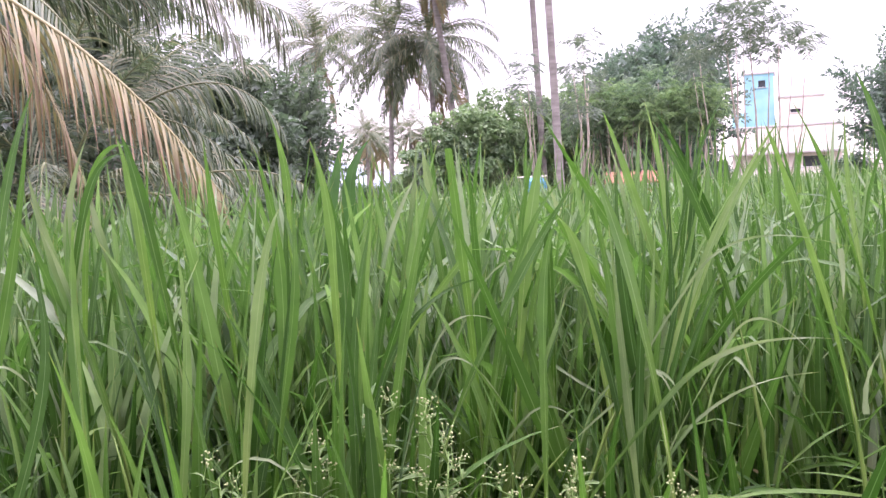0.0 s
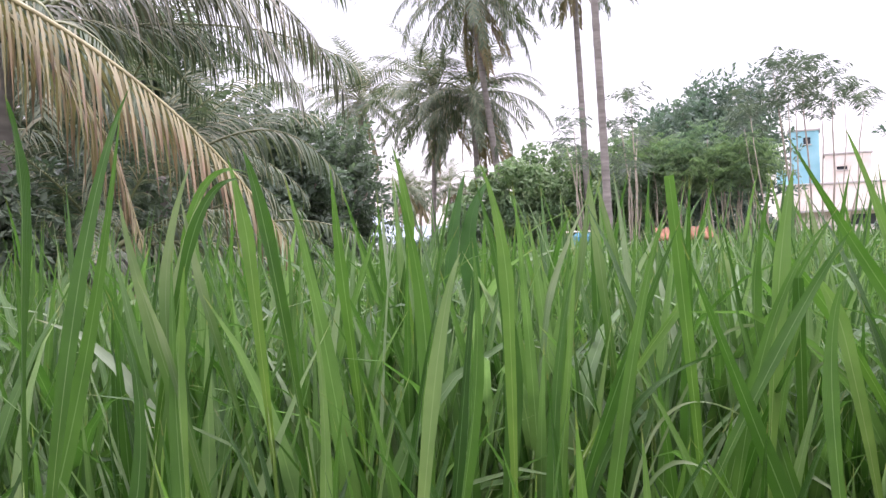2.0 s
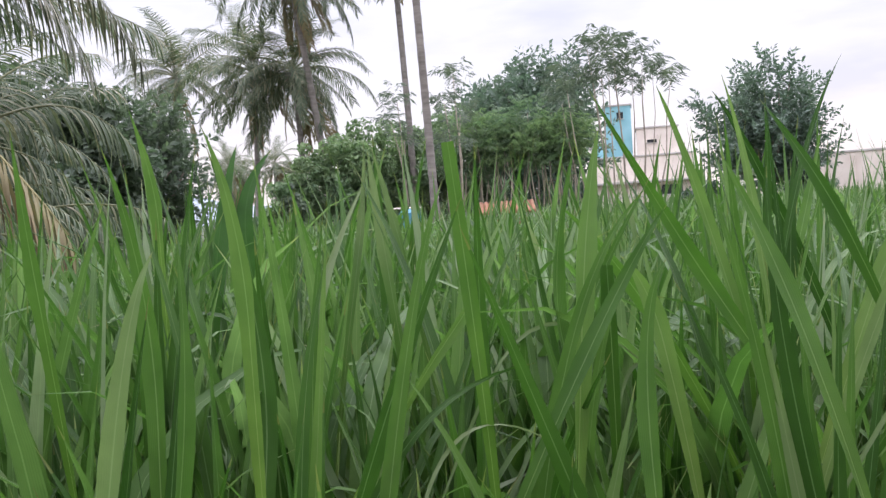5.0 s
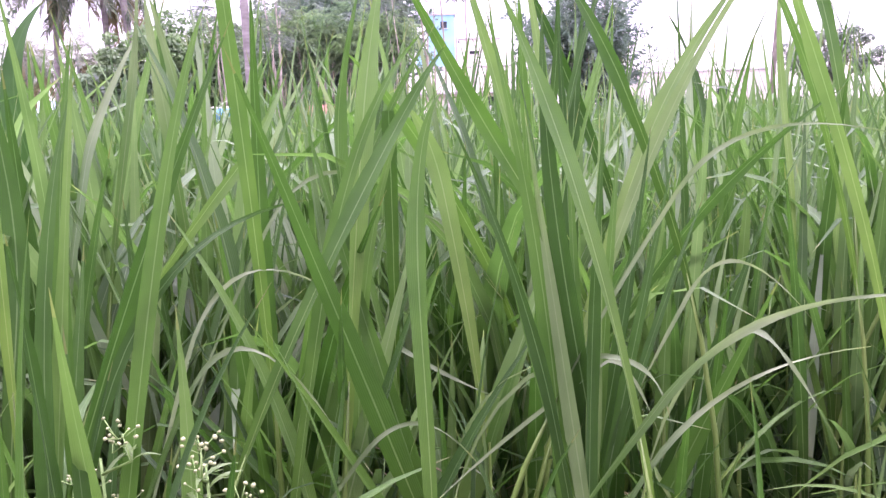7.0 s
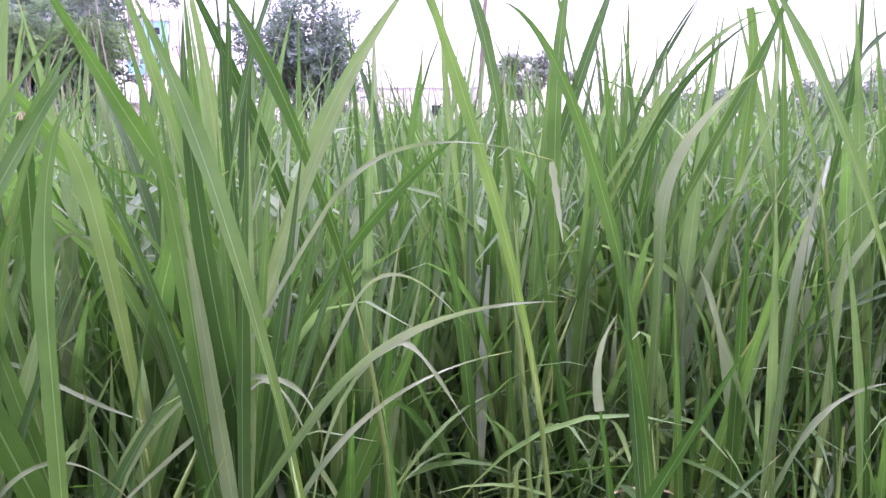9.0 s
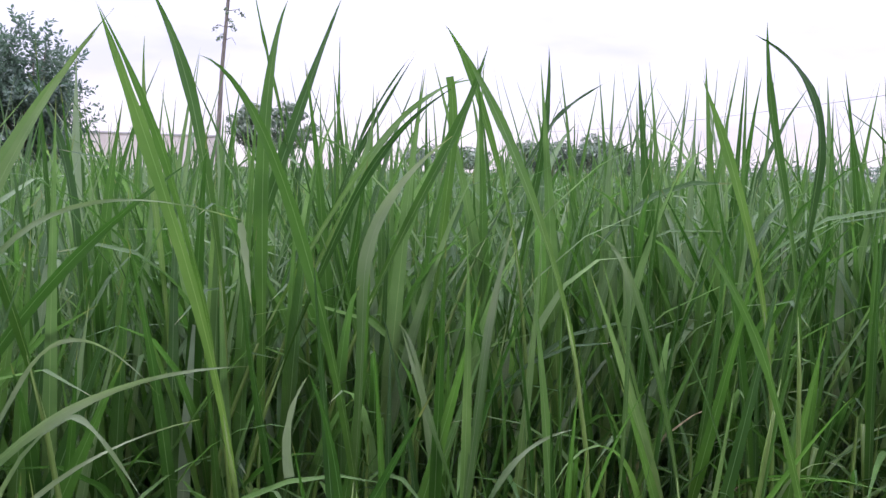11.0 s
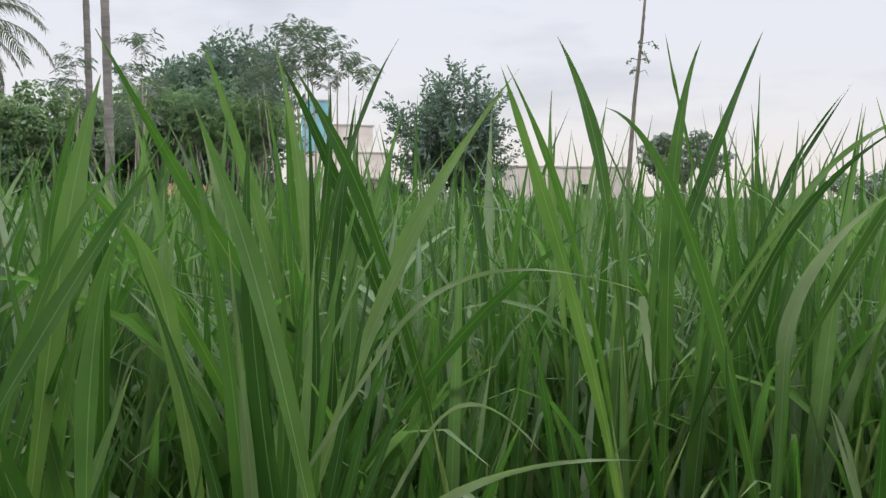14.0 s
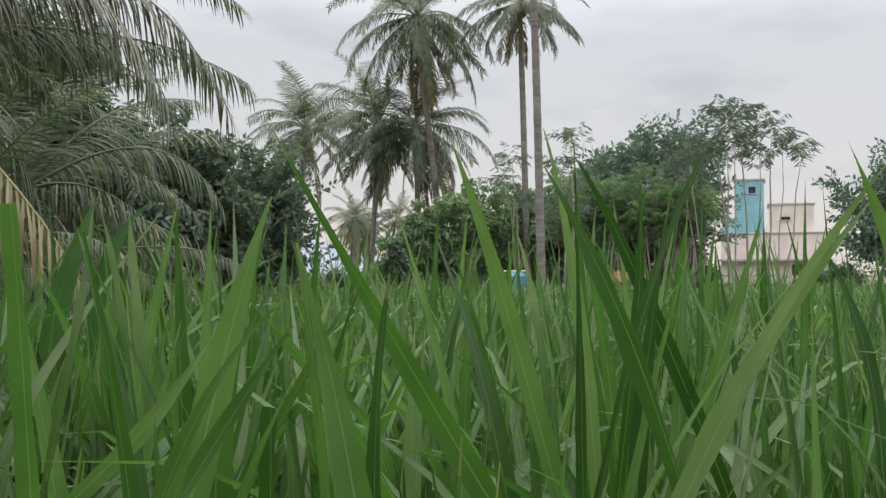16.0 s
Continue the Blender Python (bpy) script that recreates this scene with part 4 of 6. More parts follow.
def sprung_frond(root, middle, tip, leaflet, hang, spacing=0.04, dry=False, seed=1, half=0.009, ragged=0.2):
    """A palm frond in the world, its rachis bowed through three points; leaflets on both sides hang from it."""
    r = np.random.default_rng(seed)
    a, m, b = np.array(root), np.array(middle), np.array(tip)
    c = m * 2 - (a + b) / 2
    s = np.linspace(0, 1, 16)[:, None]
    line = a * (1 - s) ** 2 + c * 2 * s * (1 - s) + b * s * s
    length = np.linalg.norm(np.diff(line, axis=0), axis=1).sum()
    rv, rf = tube([tuple(p) for p in line], [0.005 + 0.019 * (1 - k / 15) ** 1.2 for k in range(16)], 5)
    pairs = int(length / spacing)
    t = np.repeat(np.linspace(0.02, 0.995, pairs), 2) + r.normal(0, 0.003, pairs * 2)
    side = np.tile([1.0, -1.0], pairs)
    n = len(t)
    tt = t[:, None]
    foot = a * (1 - tt) ** 2 + c * 2 * tt * (1 - tt) + b * tt * tt
    fwd = 2 * (c - a) * (1 - tt) + 2 * (b - c) * tt
    fwd /= np.linalg.norm(fwd, axis=1)[:, None]
    lat = np.cross(fwd, [0, 0, 1.0])
    lat /= np.linalg.norm(lat, axis=1)[:, None] + 1e-9
    d0 = lat * side[:, None] * 0.75 + fwd * 0.55 + np.array([0, 0, 0.15]) + r.normal(0, 0.07, (n, 3))
    d0 /= np.linalg.norm(d0, axis=1)[:, None]
    ln = leaflet * np.clip(0.55 + 2.0 * t, 0, 1) * np.clip(1.35 - t, 0.3, 1) ** 0.7 * r.uniform(1 - ragged, 1 + ragged * 0.7, n)
    k = 5
    mid = np.empty((n, k, 3))
    mid[:, 0] = foot
    h = hang * r.uniform(0.75, 1.12, n)
    dirs = []
    for i in range(1, k):
        w = np.clip(h * (0.25 + 0.75 * i / (k - 1)) ** 0.7, 0, 0.97)[:, None]
        d = d0 * (1 - w) + np.array([0, 0, -1.0]) * w
        d /= np.linalg.norm(d, axis=1)[:, None]
        dirs.append(d)
        mid[:, i] = mid[:, i - 1] + d * (ln / (k - 1))[:, None]
    dirs = np.stack([dirs[0]] + dirs, 1)
    wide = np.cross(dirs, np.cross(np.repeat(fwd[:, None], k, 1), dirs))
    wide /= np.linalg.norm(wide, axis=2)[..., None] + 1e-9
    rows = np.stack([mid - wide * (np.array([0.6, 1.0, 0.85, 0.55, 0.06]) * half)[None, :, None], mid + wide * (np.array([0.6, 1.0, 0.85, 0.55, 0.06]) * half)[None, :, None]], 2)
    uvs = np.stack([np.broadcast_to(np.array([0, 1.0]), (n, k, 2)), np.broadcast_to(np.linspace(0, 0.97, k)[None, :, None], (n, k, 2))], -1).reshape(-1, 2)
    o = (np.arange(n)[:, None] * k + np.arange(k - 1)[None]) * 2
    quads = np.stack([o, o + 1, o + 3, o + 2], -1).reshape(-1, 4)
    ml, mr = (M_palm_dry, M_rachis_dry) if dry else (M_palm_old if seed in (41, 42, 45, 46) else M_palm, M_rachis)
    return mesh_of("frond", rows.reshape(-1, 3), quads, ml, uvs), mesh_of("rachis", rv, rf, mr)


FRONDS = {
    "up": frond_shapes(3.2, 46, 1.30, 0.95, 0.25, 0.66, seed=1, wide_=0.017, ragged=0.2),
    "level": frond_shapes(3.4, 54, 0.88, 1.55, 0.50, 0.66, seed=2, wide_=0.017, ragged=0.2),
    "low": frond_shapes(3.4, 58, 0.34, 1.50, 0.68, 0.68, seed=3, wide_=0.017, ragged=0.22),
    "hanging": frond_shapes(3.2, 62, -0.35, 0.95, 0.85, 0.66, seed=4, gap=0.15, wide_=0.017, ragged=0.25),
    "dead": frond_shapes(2.9, 44, -1.15, 0.4, 0.9, 0.55, mats=(M_palm_dry, M_rachis_dry), seed=5, gap=0.2),
}


def add_frond(palm, kind, m, label=""):
    leaflets, rachis = FRONDS[kind] if isinstance(kind, str) else kind
    f = part("frond", leaflets, palm, label, m)
    part("rachis", rachis, f)
    return f


def trunk_mesh(points, r0, r1, rings=26):
    pts, rad = [], []
    a, b, c = (Vector(p) for p in points)
    for i in range(rings * 2 + 1):
        t = i / (rings * 2)
        p = a * (1 - t) ** 2 + b * 2 * t * (1 - t) + c * t * t
        pts.append(p)
        base = r0 + (r1 - r0) * t + 0.35 * r0 * math.exp(-t * 14)
        rad.append(base * (1.05 if i % 2 else 0.97))
    return mesh_of("trunk", *tube(pts, rad, 10), M_palmtrunk)


def nut_mesh():
    bm = bmesh.new()
    bmesh.ops.create_icosphere(bm, subdivisions=2, radius=0.12)
    for v in bm.verts:
        v.co.z *= 1.2
    me = bpy.data.meshes.new("coconut")
    bm.to_mesh(me)
    bm.free()
    me.materials.append(M_palmtrunk)
    return me


NUT = nut_mesh()


def coconut_palm(foot, bow, crown, r0, r1, size, seed, label, counts=(4, 7, 7, 6, 2), nuts=True):
    """foot and crown in the world; bow: how far the trunk bows sideways halfway."""
    r = random.Random(seed)
    base = thing("coconut_palm", label, "palm tree", pose(*foot), "coconut palms")
    top = Vector(crown) - Vector(foot)
    part("trunk", trunk_mesh([(0, 0, -0.1), (top.x * 0.5 + bow, top.y * 0.5, top.z * 0.55), top], r0, r1), base)
    turn = r.uniform(0, 360)
    i = 0
    for kind, n in zip(("up", "level", "low", "hanging", "dead"), counts):
        for k in range(n):
            s = size * r.uniform(0.85, 1.12)
            rz = turn + 137.5 * i + r.gauss(0, 8)
            i += 1
            add_frond(base, kind, pose(top.x, top.y, top.z, 0, r.gauss(0, 9), rz) @ pose(0, 0, 0, r.gauss(0, 16), 0, 0) @ Matrix.Scale(s, 4),
                      "dry brown hanging frond" if kind == "dead" else "")
    if nuts:
        for k in range(7):
            a = math.tau * k / 7
            part("coconut", NUT, base, "brown-green coconut", pose(top.x + 0.26 * math.cos(a), top.y + 0.26 * math.sin(a), top.z - 0.22 - 0.12 * (k % 2)))
    return base


TALL = "tall coconut palm with a slender grey trunk and drooping green fronds"
# pair of tall trunks
coconut_palm((5.22, 24.7, 0), 0.06, (4.86, 24.8, 13.0), 0.112, 0.092, 0.85, 21, TALL)
coconut_palm((6.30, 32.65, 0), 0.04, (6.02, 32.7, 11.1), 0.125, 0.095, 0.80, 22, TALL, (4, 6, 8, 14, 5))
# group beside them
coconut_palm((3.75, 35.0, 0), -0.1, (2.45, 35.1, 11.2), 0.14, 0.11, 1.14, 23, TALL, (4, 6, 10, 15, 6))
coconut_palm((0.70, 39.2, 0), 0.1, (1.05, 39.2, 7.6), 0.115, 0.10, 1.12, 24, TALL, (5, 8, 9, 14, 5))
coconut_palm((2.70, 37.1, 0), 0.05, (2.55, 37.2, 7.3), 0.13, 0.10, 1.12, 25, TALL, (5, 8, 9, 14, 5))
coconut_palm((-3.05, 46.0, 0), 0.1, (-2.40, 46.1, 8.6), 0.14, 0.11, 1.2, 26, TALL, (7, 9, 9, 10, 2))
# small far ones with many dry fronds
FARP = "small far coconut palm with many dry brown fronds"
for i, (x, y, z) in enumerate(((-0.5, 81, 6.2), (0.9, 91, 5.9), (3.6, 86, 6.6), (5.2, 84, 5.6), (-0.2, 95, 5.2))):
    coconut_palm((x, y, 0), 0.1, (x + 0.1, y, z), 0.17, 0.13, 0.95, 40 + i, FARP, (5, 7, 8, 8, 9), nuts=False)

# broad palms at the field's corner, their fronds hanging low
BIG = {
    "arch": frond_shapes(4.4, 62, 0.60, 1.55, 0.85, 0.9, seed=11, ragged=0.25, wide_=0.015),
    "droop": frond_shapes(4.8, 66, 0.30, 1.35, 0.95, 1.0, seed=12, ragged=0.25, wide_=0.015),
    "fall": frond_shapes(4.4, 62, -0.35, 0.9, 0.98, 0.95, seed=13, gap=0.08, ragged=0.3, wide_=0.015),
    "rise": frond_shapes(4.4, 62, 1.1, 0.9, 0.5, 0.85, seed=14, ragged=0.2, wide_=0.015),
}


def corner_palm(foot, crown, fronds, label, seed):
    base = thing("coconut_palm", label, "palm tree", pose(*foot), "coconut palms")
    top = Vector(crown) - Vector(foot)
    part("trunk", trunk_mesh([(0, 0, -0.1), (top.x * 0.4, top.y * 0.4, top.z * 0.5), top], 0.22, 0.16), base)
    for kind, rz, ry, rx, s in fronds:
        add_frond(base, BIG[kind], pose(top.x, top.y, top.z, 0, 0, rz) @ pose(0, 0, 0, rx, ry, 0) @ Matrix.Scale(s, 4))
    return base


r_ = random.Random(3)
ring = [("arch", a, r_.gauss(0, 6), r_.gauss(0, 8), r_.uniform(0.85, 1.05)) for a in range(0, 360, 33)]
ring += [("droop", a + 15, r_.gauss(5, 6), r_.gauss(0, 8), r_.uniform(0.85, 1.05)) for a in range(0, 360, 36)]
ring += [("fall", a + 5, r_.gauss(0, 8), r_.gauss(0, 10), r_.uniform(0.8, 1.0)) for a in range(0, 360, 45)]
ring += [("rise", a + 25, r_.gauss(0, 6), r_.gauss(0, 10), r_.uniform(0.85, 1.0)) for a in range(0, 360, 60)]
def clear_of(fronds, lo, hi):
    """The fronds that do not point between two headings."""
    return [f for f in fronds if not lo < (f[1] + 180) % 360 - 180 < hi]


LOW = "broad coconut palm with long grey-green fronds hanging over the grass"


def leaning_palm(foot, crown, label, crown_ring=()):
    """A palm of the field's corner."""
    base = thing("coconut_palm", label, "palm tree", pose(*foot), "coconut palms")
    top = Vector(crown) - Vector(foot)
    part("trunk", trunk_mesh([(0, 0, -0.1), (top.x * 0.4, top.y * 0.4, top.z * 0.5), top], 0.2, 0.15), base)
    for kind, rz, ry, rx, s in crown_ring:
        add_frond(base, BIG[kind], pose(top.x, top.y, top.z, 0, 0, rz) @ pose(0, 0, 0, rx, ry, 0) @ Matrix.Scale(s, 4))
    return base


def hang_frond(palm, root, middle, tip, leaflet, hang, seed):
    """One frond of a corner palm; seeds past 60 are dry ones."""
    dry = seed > 60
    leaflets, rachis = sprung_frond(root, middle, tip, leaflet, hang, 0.046 if dry else 0.046, dry, seed, 0.0095 if dry else 0.0115, 0.35 if dry else 0.25)
    f = part("frond", leaflets, palm, "dry brown hanging frond" if dry else "", Matrix.Translation(-palm.matrix_basis.translation))
    part("rachis", rachis, f)
    return f


palm = leaning_palm((-3.39, 11.07, 0), (-3.04, 10.77, 2.21), LOW)
hang_frond(palm, (-3.04, 10.77, 2.21), (-1.86, 10.92, 2.70), (-1.04, 10.98, 2.09), 0.62, 0.85, 31)
hang_frond(palm, (-3.04, 10.77, 2.21), (-2.43, 11.39, 2.62), (-1.82, 11.95, 3.10), 0.6, 0.5, 32)
hang_frond(palm, (-3.04, 10.77, 2.21), (-2.36, 10.57, 2.26), (-1.73, 10.54, 1.91), 0.6, 0.9, 33)
hang_frond(palm, (-3.04, 10.77, 2.21), (-3.02, 10.99, 2.95), (-2.72, 11.30, 3.57), 0.6, 0.45, 34)
hang_frond(palm, (-3.04, 10.77, 2.21), (-3.34, 10.65, 2.83), (-3.59, 10.33, 2.94), 0.6, 0.6, 35)
hang_frond(palm, (-3.04, 10.77, 2.21), (-3.41, 10.30, 2.22), (-3.58, 9.90, 1.70), 0.6, 0.85, 36)
hang_frond(palm, (-3.04, 10.77, 2.21), (-2.53, 10.42, 1.84), (-2.21, 10.10, 1.28), 0.55, 0.9, 37)
hang_frond(palm, (-3.04, 10.77, 2.21), (-2.43, 11.80, 3.23), (-1.61, 12.60, 3.53), 0.65, 0.7, 38)
hang_frond(palm, (-3.04, 10.77, 2.18), (-2.66, 11.74, 2.89), (-1.37, 12.85, 3.14), 0.65, 0.8, 39)
hang_frond(palm, (-3.04, 10.77, 2.21), (-2.96, 11.22, 3.11), (-2.37, 11.82, 3.79), 0.6, 0.5, 36)
# crown_ring: unseen fronds added to fill the crown and dim the grass at left
palm = leaning_palm((-4.21, 8.92, 0), (-3.86, 8.62, 3.26), LOW, crown_ring=[f for f in ring[::2] if 95 < f[1] % 360 < 265])
hang_frond(palm, (-3.86, 8.62, 3.26), (-2.40, 9.19, 4.09), (-1.28, 9.41, 2.87), 1.0, 0.74, 41)
hang_frond(palm, (-3.86, 8.62, 3.26), (-2.15, 9.80, 4.26), (-0.89, 10.49, 2.99), 0.95, 0.74, 42)
hang_frond(palm, (-3.86, 8.62, 3.26), (-2.17, 10.42, 3.79), (-0.82, 11.31, 3.49), 0.75, 0.8, 43)
hang_frond(palm, (-3.86, 8.62, 3.26), (-2.33, 10.37, 4.57), (-0.92, 11.30, 4.37), 0.7, 0.6, 44)
hang_frond(palm, (-3.86, 8.62, 3.26), (-2.98, 8.85, 3.06), (-2.34, 9.11, 2.11), 0.8, 0.95, 48)
hang_frond(palm, (-3.86, 8.62, 3.26), (-3.03, 8.39, 3.30), (-2.37, 8.24, 2.42), 0.8, 0.95, 49)
hang_frond(palm, (-3.86, 8.62, 3.26), (-3.32, 9.57, 4.15), (-2.32, 10.38, 3.43), 0.85, 0.95, 50)
hang_frond(palm, (-3.86, 8.62, 3.26), (-3.26, 8.44, 3.36), (-2.86, 8.32, 1.16), 0.75, 0.95, 58)
hang_frond(palm, (-3.86, 8.62, 3.26), (-2.93, 9.02, 3.46), (-2.25, 9.67, 2.74), 0.50, 0.6, 57)
hang_frond(palm, (-3.86, 8.62, 3.26), (-2.75, 10.20, 3.80), (-1.70, 11.20, 3.25), 0.60, 0.75, 56)
palm = leaning_palm((-3.38, 11.39, 0), (-3.03, 11.09, 1.45), "young coconut palm with low arching fronds among the grass")
hang_frond(palm, (-3.03, 11.09, 1.45), (-1.72, 11.26, 1.66), (-0.81, 11.11, 1.41), 0.42, 0.85, 51)
hang_frond(palm, (-3.03, 11.09, 1.45), (-2.48, 11.58, 1.90), (-1.62, 11.99, 1.80), 0.5, 0.85, 52)
hang_frond(palm, (-3.03, 11.09, 1.45), (-2.62, 10.91, 1.27), (-1.98, 10.89, 1.04), 0.5, 0.85, 53)
hang_frond(palm, (-3.03, 11.09, 1.45), (-3.23, 10.70, 1.68), (-3.48, 10.38, 1.28), 0.5, 0.85, 54)
hang_frond(palm, (-3.03, 11.09, 1.45), (-2.17, 10.94, 1.45), (-1.07, 10.67, 1.04), 0.45, 0.9, 55)
# its crown_ring is likewise added out of view, shading the left grass
palm = leaning_palm((-4.68, 5.31, 0), (-3.18, 6.01, 3.21), "coconut palm with one dry brown frond hanging into the grass",
             crown_ring=[f for f in ring[::2] if 105 < f[1] % 360 < 275])
hang_frond(palm, (-3.18, 6.01, 3.21), (-1.87, 5.96, 2.38), (-0.98, 5.95, 1.34), 0.78, 0.93, 61)
hang_frond(palm, (-3.18, 6.01, 3.21), (-2.62, 7.10, 2.55), (-2.23, 7.30, 1.20), 0.70, 0.97, 62)
palm = leaning_palm((-3.05, 8.75, 0), (-2.95, 8.65, 1.35), "young coconut palm with dark green fronds in the shade",
             crown_ring=[(k, a + 21, b, c, s * 0.48) for k, a, b, c, s in ring[::2]])
corner_palm((-6.9, 13.9, 0), (-6.6, 13.7, 4.3), [(k, a + 40, b, c, s) for k, a, b, c, s in ring], LOW, 3)
corner_palm((-4.9, 13.4, 0), (-4.6, 13.2, 2.3), [(k, a, b, c, s * 0.8) for k, a, b, c, s in ring], LOW, 1)
corner_palm((-6.2, 8.2, 0), (-5.9, 8.1, 2.6), clear_of([(k, a + 17, b, c, s * 0.7) for k, a, b, c, s in ring], -40, 40), LOW, 2)


# ---- trees and bushes ----
def leaf_cards(centres, normals, size, r, shape=0.5):
    """One pointed leaf (two triangles folded a little) at each centre."""
    n = len(centres)
    a = r.normal(size=(n, 3))
    x = np.cross(normals, a)
    x /= np.linalg.norm(x, axis=1)[:, None] + 1e-9
    y = np.cross(normals, x)
    s = (size * r.uniform(0.6, 1.3, n))[:, None]
    v = np.stack([centres - x * s, centres - y * s * shape + normals * s * 0.15, centres + x * s, centres + y * s * shape + normals * s * 0.15], 1)
    q = np.arange(n * 4).reshape(n, 4)
    return v.reshape(-1, 3), q


def lobes_crown(lobes, count, size, mat, seed, inner=0.55, shape=0.5, name="crown"):
    """Leaves in and on many overlapping lobes (x, y, z, rx, ry, rz)."""
    r = np.random.default_rng(seed)
    lobes = np.array(lobes)
    wts = lobes[:, 3] * lobes[:, 5]
    pickl = r.choice(len(lobes), count, p=wts / wts.sum())
    d = r.normal(size=(count, 3))
    d /= np.linalg.norm(d, axis=1)[:, None]
    rad = inner + (1.06 - inner) * r.random(count) ** 0.6
    c = lobes[pickl, :3] + d * lobes[pickl, 3:] * rad[:, None]
    nrm = d * 0.7 + r.normal(0, 0.6, (count, 3)) + np.array([0, 0, 0.5])
    nrm /= np.linalg.norm(nrm, axis=1)[:, None]
    v, q = leaf_cards(c, nrm, np.full(count, size), r, shape)
    return mesh_of(name, v, q, mat, smooth=False)


def small_lobes(centre, spread, n, size, seed, flat=0.8):
    """Break one crown up into many lobes, so that its outline is uneven."""
    r = random.Random(seed)
    out_ = []
    for _ in range(n):
        d = Vector((r.gauss(0, 1), r.gauss(0, 1), r.gauss(0, 1))).normalized() * r.uniform(0.2, 1.0) ** 0.6
        s = size * r.uniform(0.6, 1.3)
        out_.append((centre[0] + d.x * spread[0], centre[1] + d.y * spread[1], centre[2] + d.z * spread[2], s, s, s * flat))
    return out_


def limbs(foot, fork, ends, r0, seed):
    r = random.Random(seed)
    pieces = [tube([foot, ((foot[0] + fork[0]) / 2 + 0.08, (foot[1] + fork[1]) / 2, (foot[2] + fork[2]) / 2), fork], [r0 * 1.25, r0, r0 * 0.8], 8)]
    for e in ends:
        m = [(fork[k] + e[k]) / 2 + r.uniform(-0.25, 0.25) for k in range(3)]
        pieces.append(tube([fork, m, e], [r0 * 0.55, r0 * 0.35, r0 * 0.12], 5))
    return merge(pieces)


def leafy_tree(name, label, foot, fork_z, crown, spread, lobes, lobe, leaves, leaf, mat, seed, r0=0.16, bark=None, flat=0.8):
    base = thing(name, label, "tree", pose(*foot))
    c = tuple(crown[k] - foot[k] for k in range(3))
    ls = small_lobes(c, spread, lobes, lobe, seed, flat)
    fork = (c[0] * 0.4, c[1] * 0.4, fork_z)
    part("trunk", mesh_of("trunk", *limbs((0, 0, -0.1), fork, [l[:3] for l in ls[:14]], r0, seed), bark or M_bark), base)
    part("crown", lobes_crown(ls, leaves, leaf, mat, seed), base)
    return base


def shoot_tree(label, foot, fork_z, crown, spread, shoots, leaf, mat, seed, rough=0.3, per=24, fill=9000, low=-1.0, r0=0.16):
    """A broadleaf tree whose outline is made of leafy shoots: kite-shaped leaves set round the ends of many branches."""
    r = np.random.default_rng(seed)
    base = thing("broadleaf_tree", label, "tree", pose(*foot))
    c = np.array(crown) - np.array(foot)
    d = r.normal(size=(shoots, 3))
    d /= np.linalg.norm(d, axis=1)[:, None]
    d[:, 2] = np.where(d[:, 2] < low, -d[:, 2], d[:, 2])
    lump = np.array([noise.noise((v[0] * 2.3 + seed, v[1] * 2.3, v[2] * 2.8)) for v in d])
    reach = (1 + rough * 1.6 * lump) * r.uniform(0.45, 1.0, shoots) ** 0.45
    ends = c + d * np.array(spread) * reach[:, None]
    axis = d * 0.9 + np.array([0, 0, 0.35]) + r.normal(0, 0.35, (shoots, 3))
    axis /= np.linalg.norm(axis, axis=1)[:, None]
    n = shoots * per
    a = np.repeat(axis, per, 0)
    along = np.tile(np.linspace(0, 1, per), shoots)
    p = np.repeat(ends, per, 0) + a * ((along - 0.7) * leaf * 5.0)[:, None]
    out_ = np.cross(a, r.normal(size=(n, 3)))
    out_ /= np.linalg.norm(out_, axis=1)[:, None] + 1e-9
    way = out_ * 0.85 + a * (0.25 + 0.6 * along)[:, None] + np.array([0, 0, -0.18])
    way /= np.linalg.norm(way, axis=1)[:, None]
    side = np.cross(way, r.normal(size=(n, 3)))
    side /= np.linalg.norm(side, axis=1)[:, None] + 1e-9
    ln = (leaf * r.uniform(0.7, 1.3, n))[:, None]
    v = np.stack([p, p + way * ln * 0.45 + side * ln * 0.21, p + way * ln, p + way * ln * 0.45 - side * ln * 0.21], 1).reshape(-1, 3)
    q = np.arange(n * 4).reshape(n, 4)
    ls = small_lobes(tuple(c), tuple(k * 0.72 for k in spread), 60, min(spread) * 0.22, seed)
    branches = [tuple(e) for e in ends[::max(1, shoots // 22)]]
    part("trunk", mesh_of("trunk", *limbs((0, 0, -0.1), (c[0] * 0.4, c[1] * 0.4, fork_z), branches, r0, seed), M_bark), base)
    part("crown", mesh_of("crown", v, q, mat, smooth=False), base)
    part("inner_crown", lobes_crown(ls, fill, leaf * 0.45, mat, seed, name="inner_crown"), base)
    return base


shoot_tree("dense dark-green tree beside the palms", (-2.7, 25.2, 0), 1.2, (-2.5, 25.1, 2.6), (1.65, 1.5, 2.2), 640, 0.18, M_leaf_deep, 31, 0.42, 24, 6000)
leafy_tree("broadleaf_tree", "dark leafy tree behind the low palm fronds", (-3.6, 19.5, 0), 1.0, (-3.3, 19.4, 2.5), (1.5, 1.2, 2.2), 60, 0.5, 18000, 0.09, M_leaf_deep, 38)
leafy_tree("broadleaf_tree", "dark leafy tree behind the low palm fronds", (-5.0, 16.0, 0), 1.0, (-4.9, 16.0, 2.9), (1.9, 1.2, 2.8), 80, 0.55, 22000, 0.09, M_leaf_deep, 39)
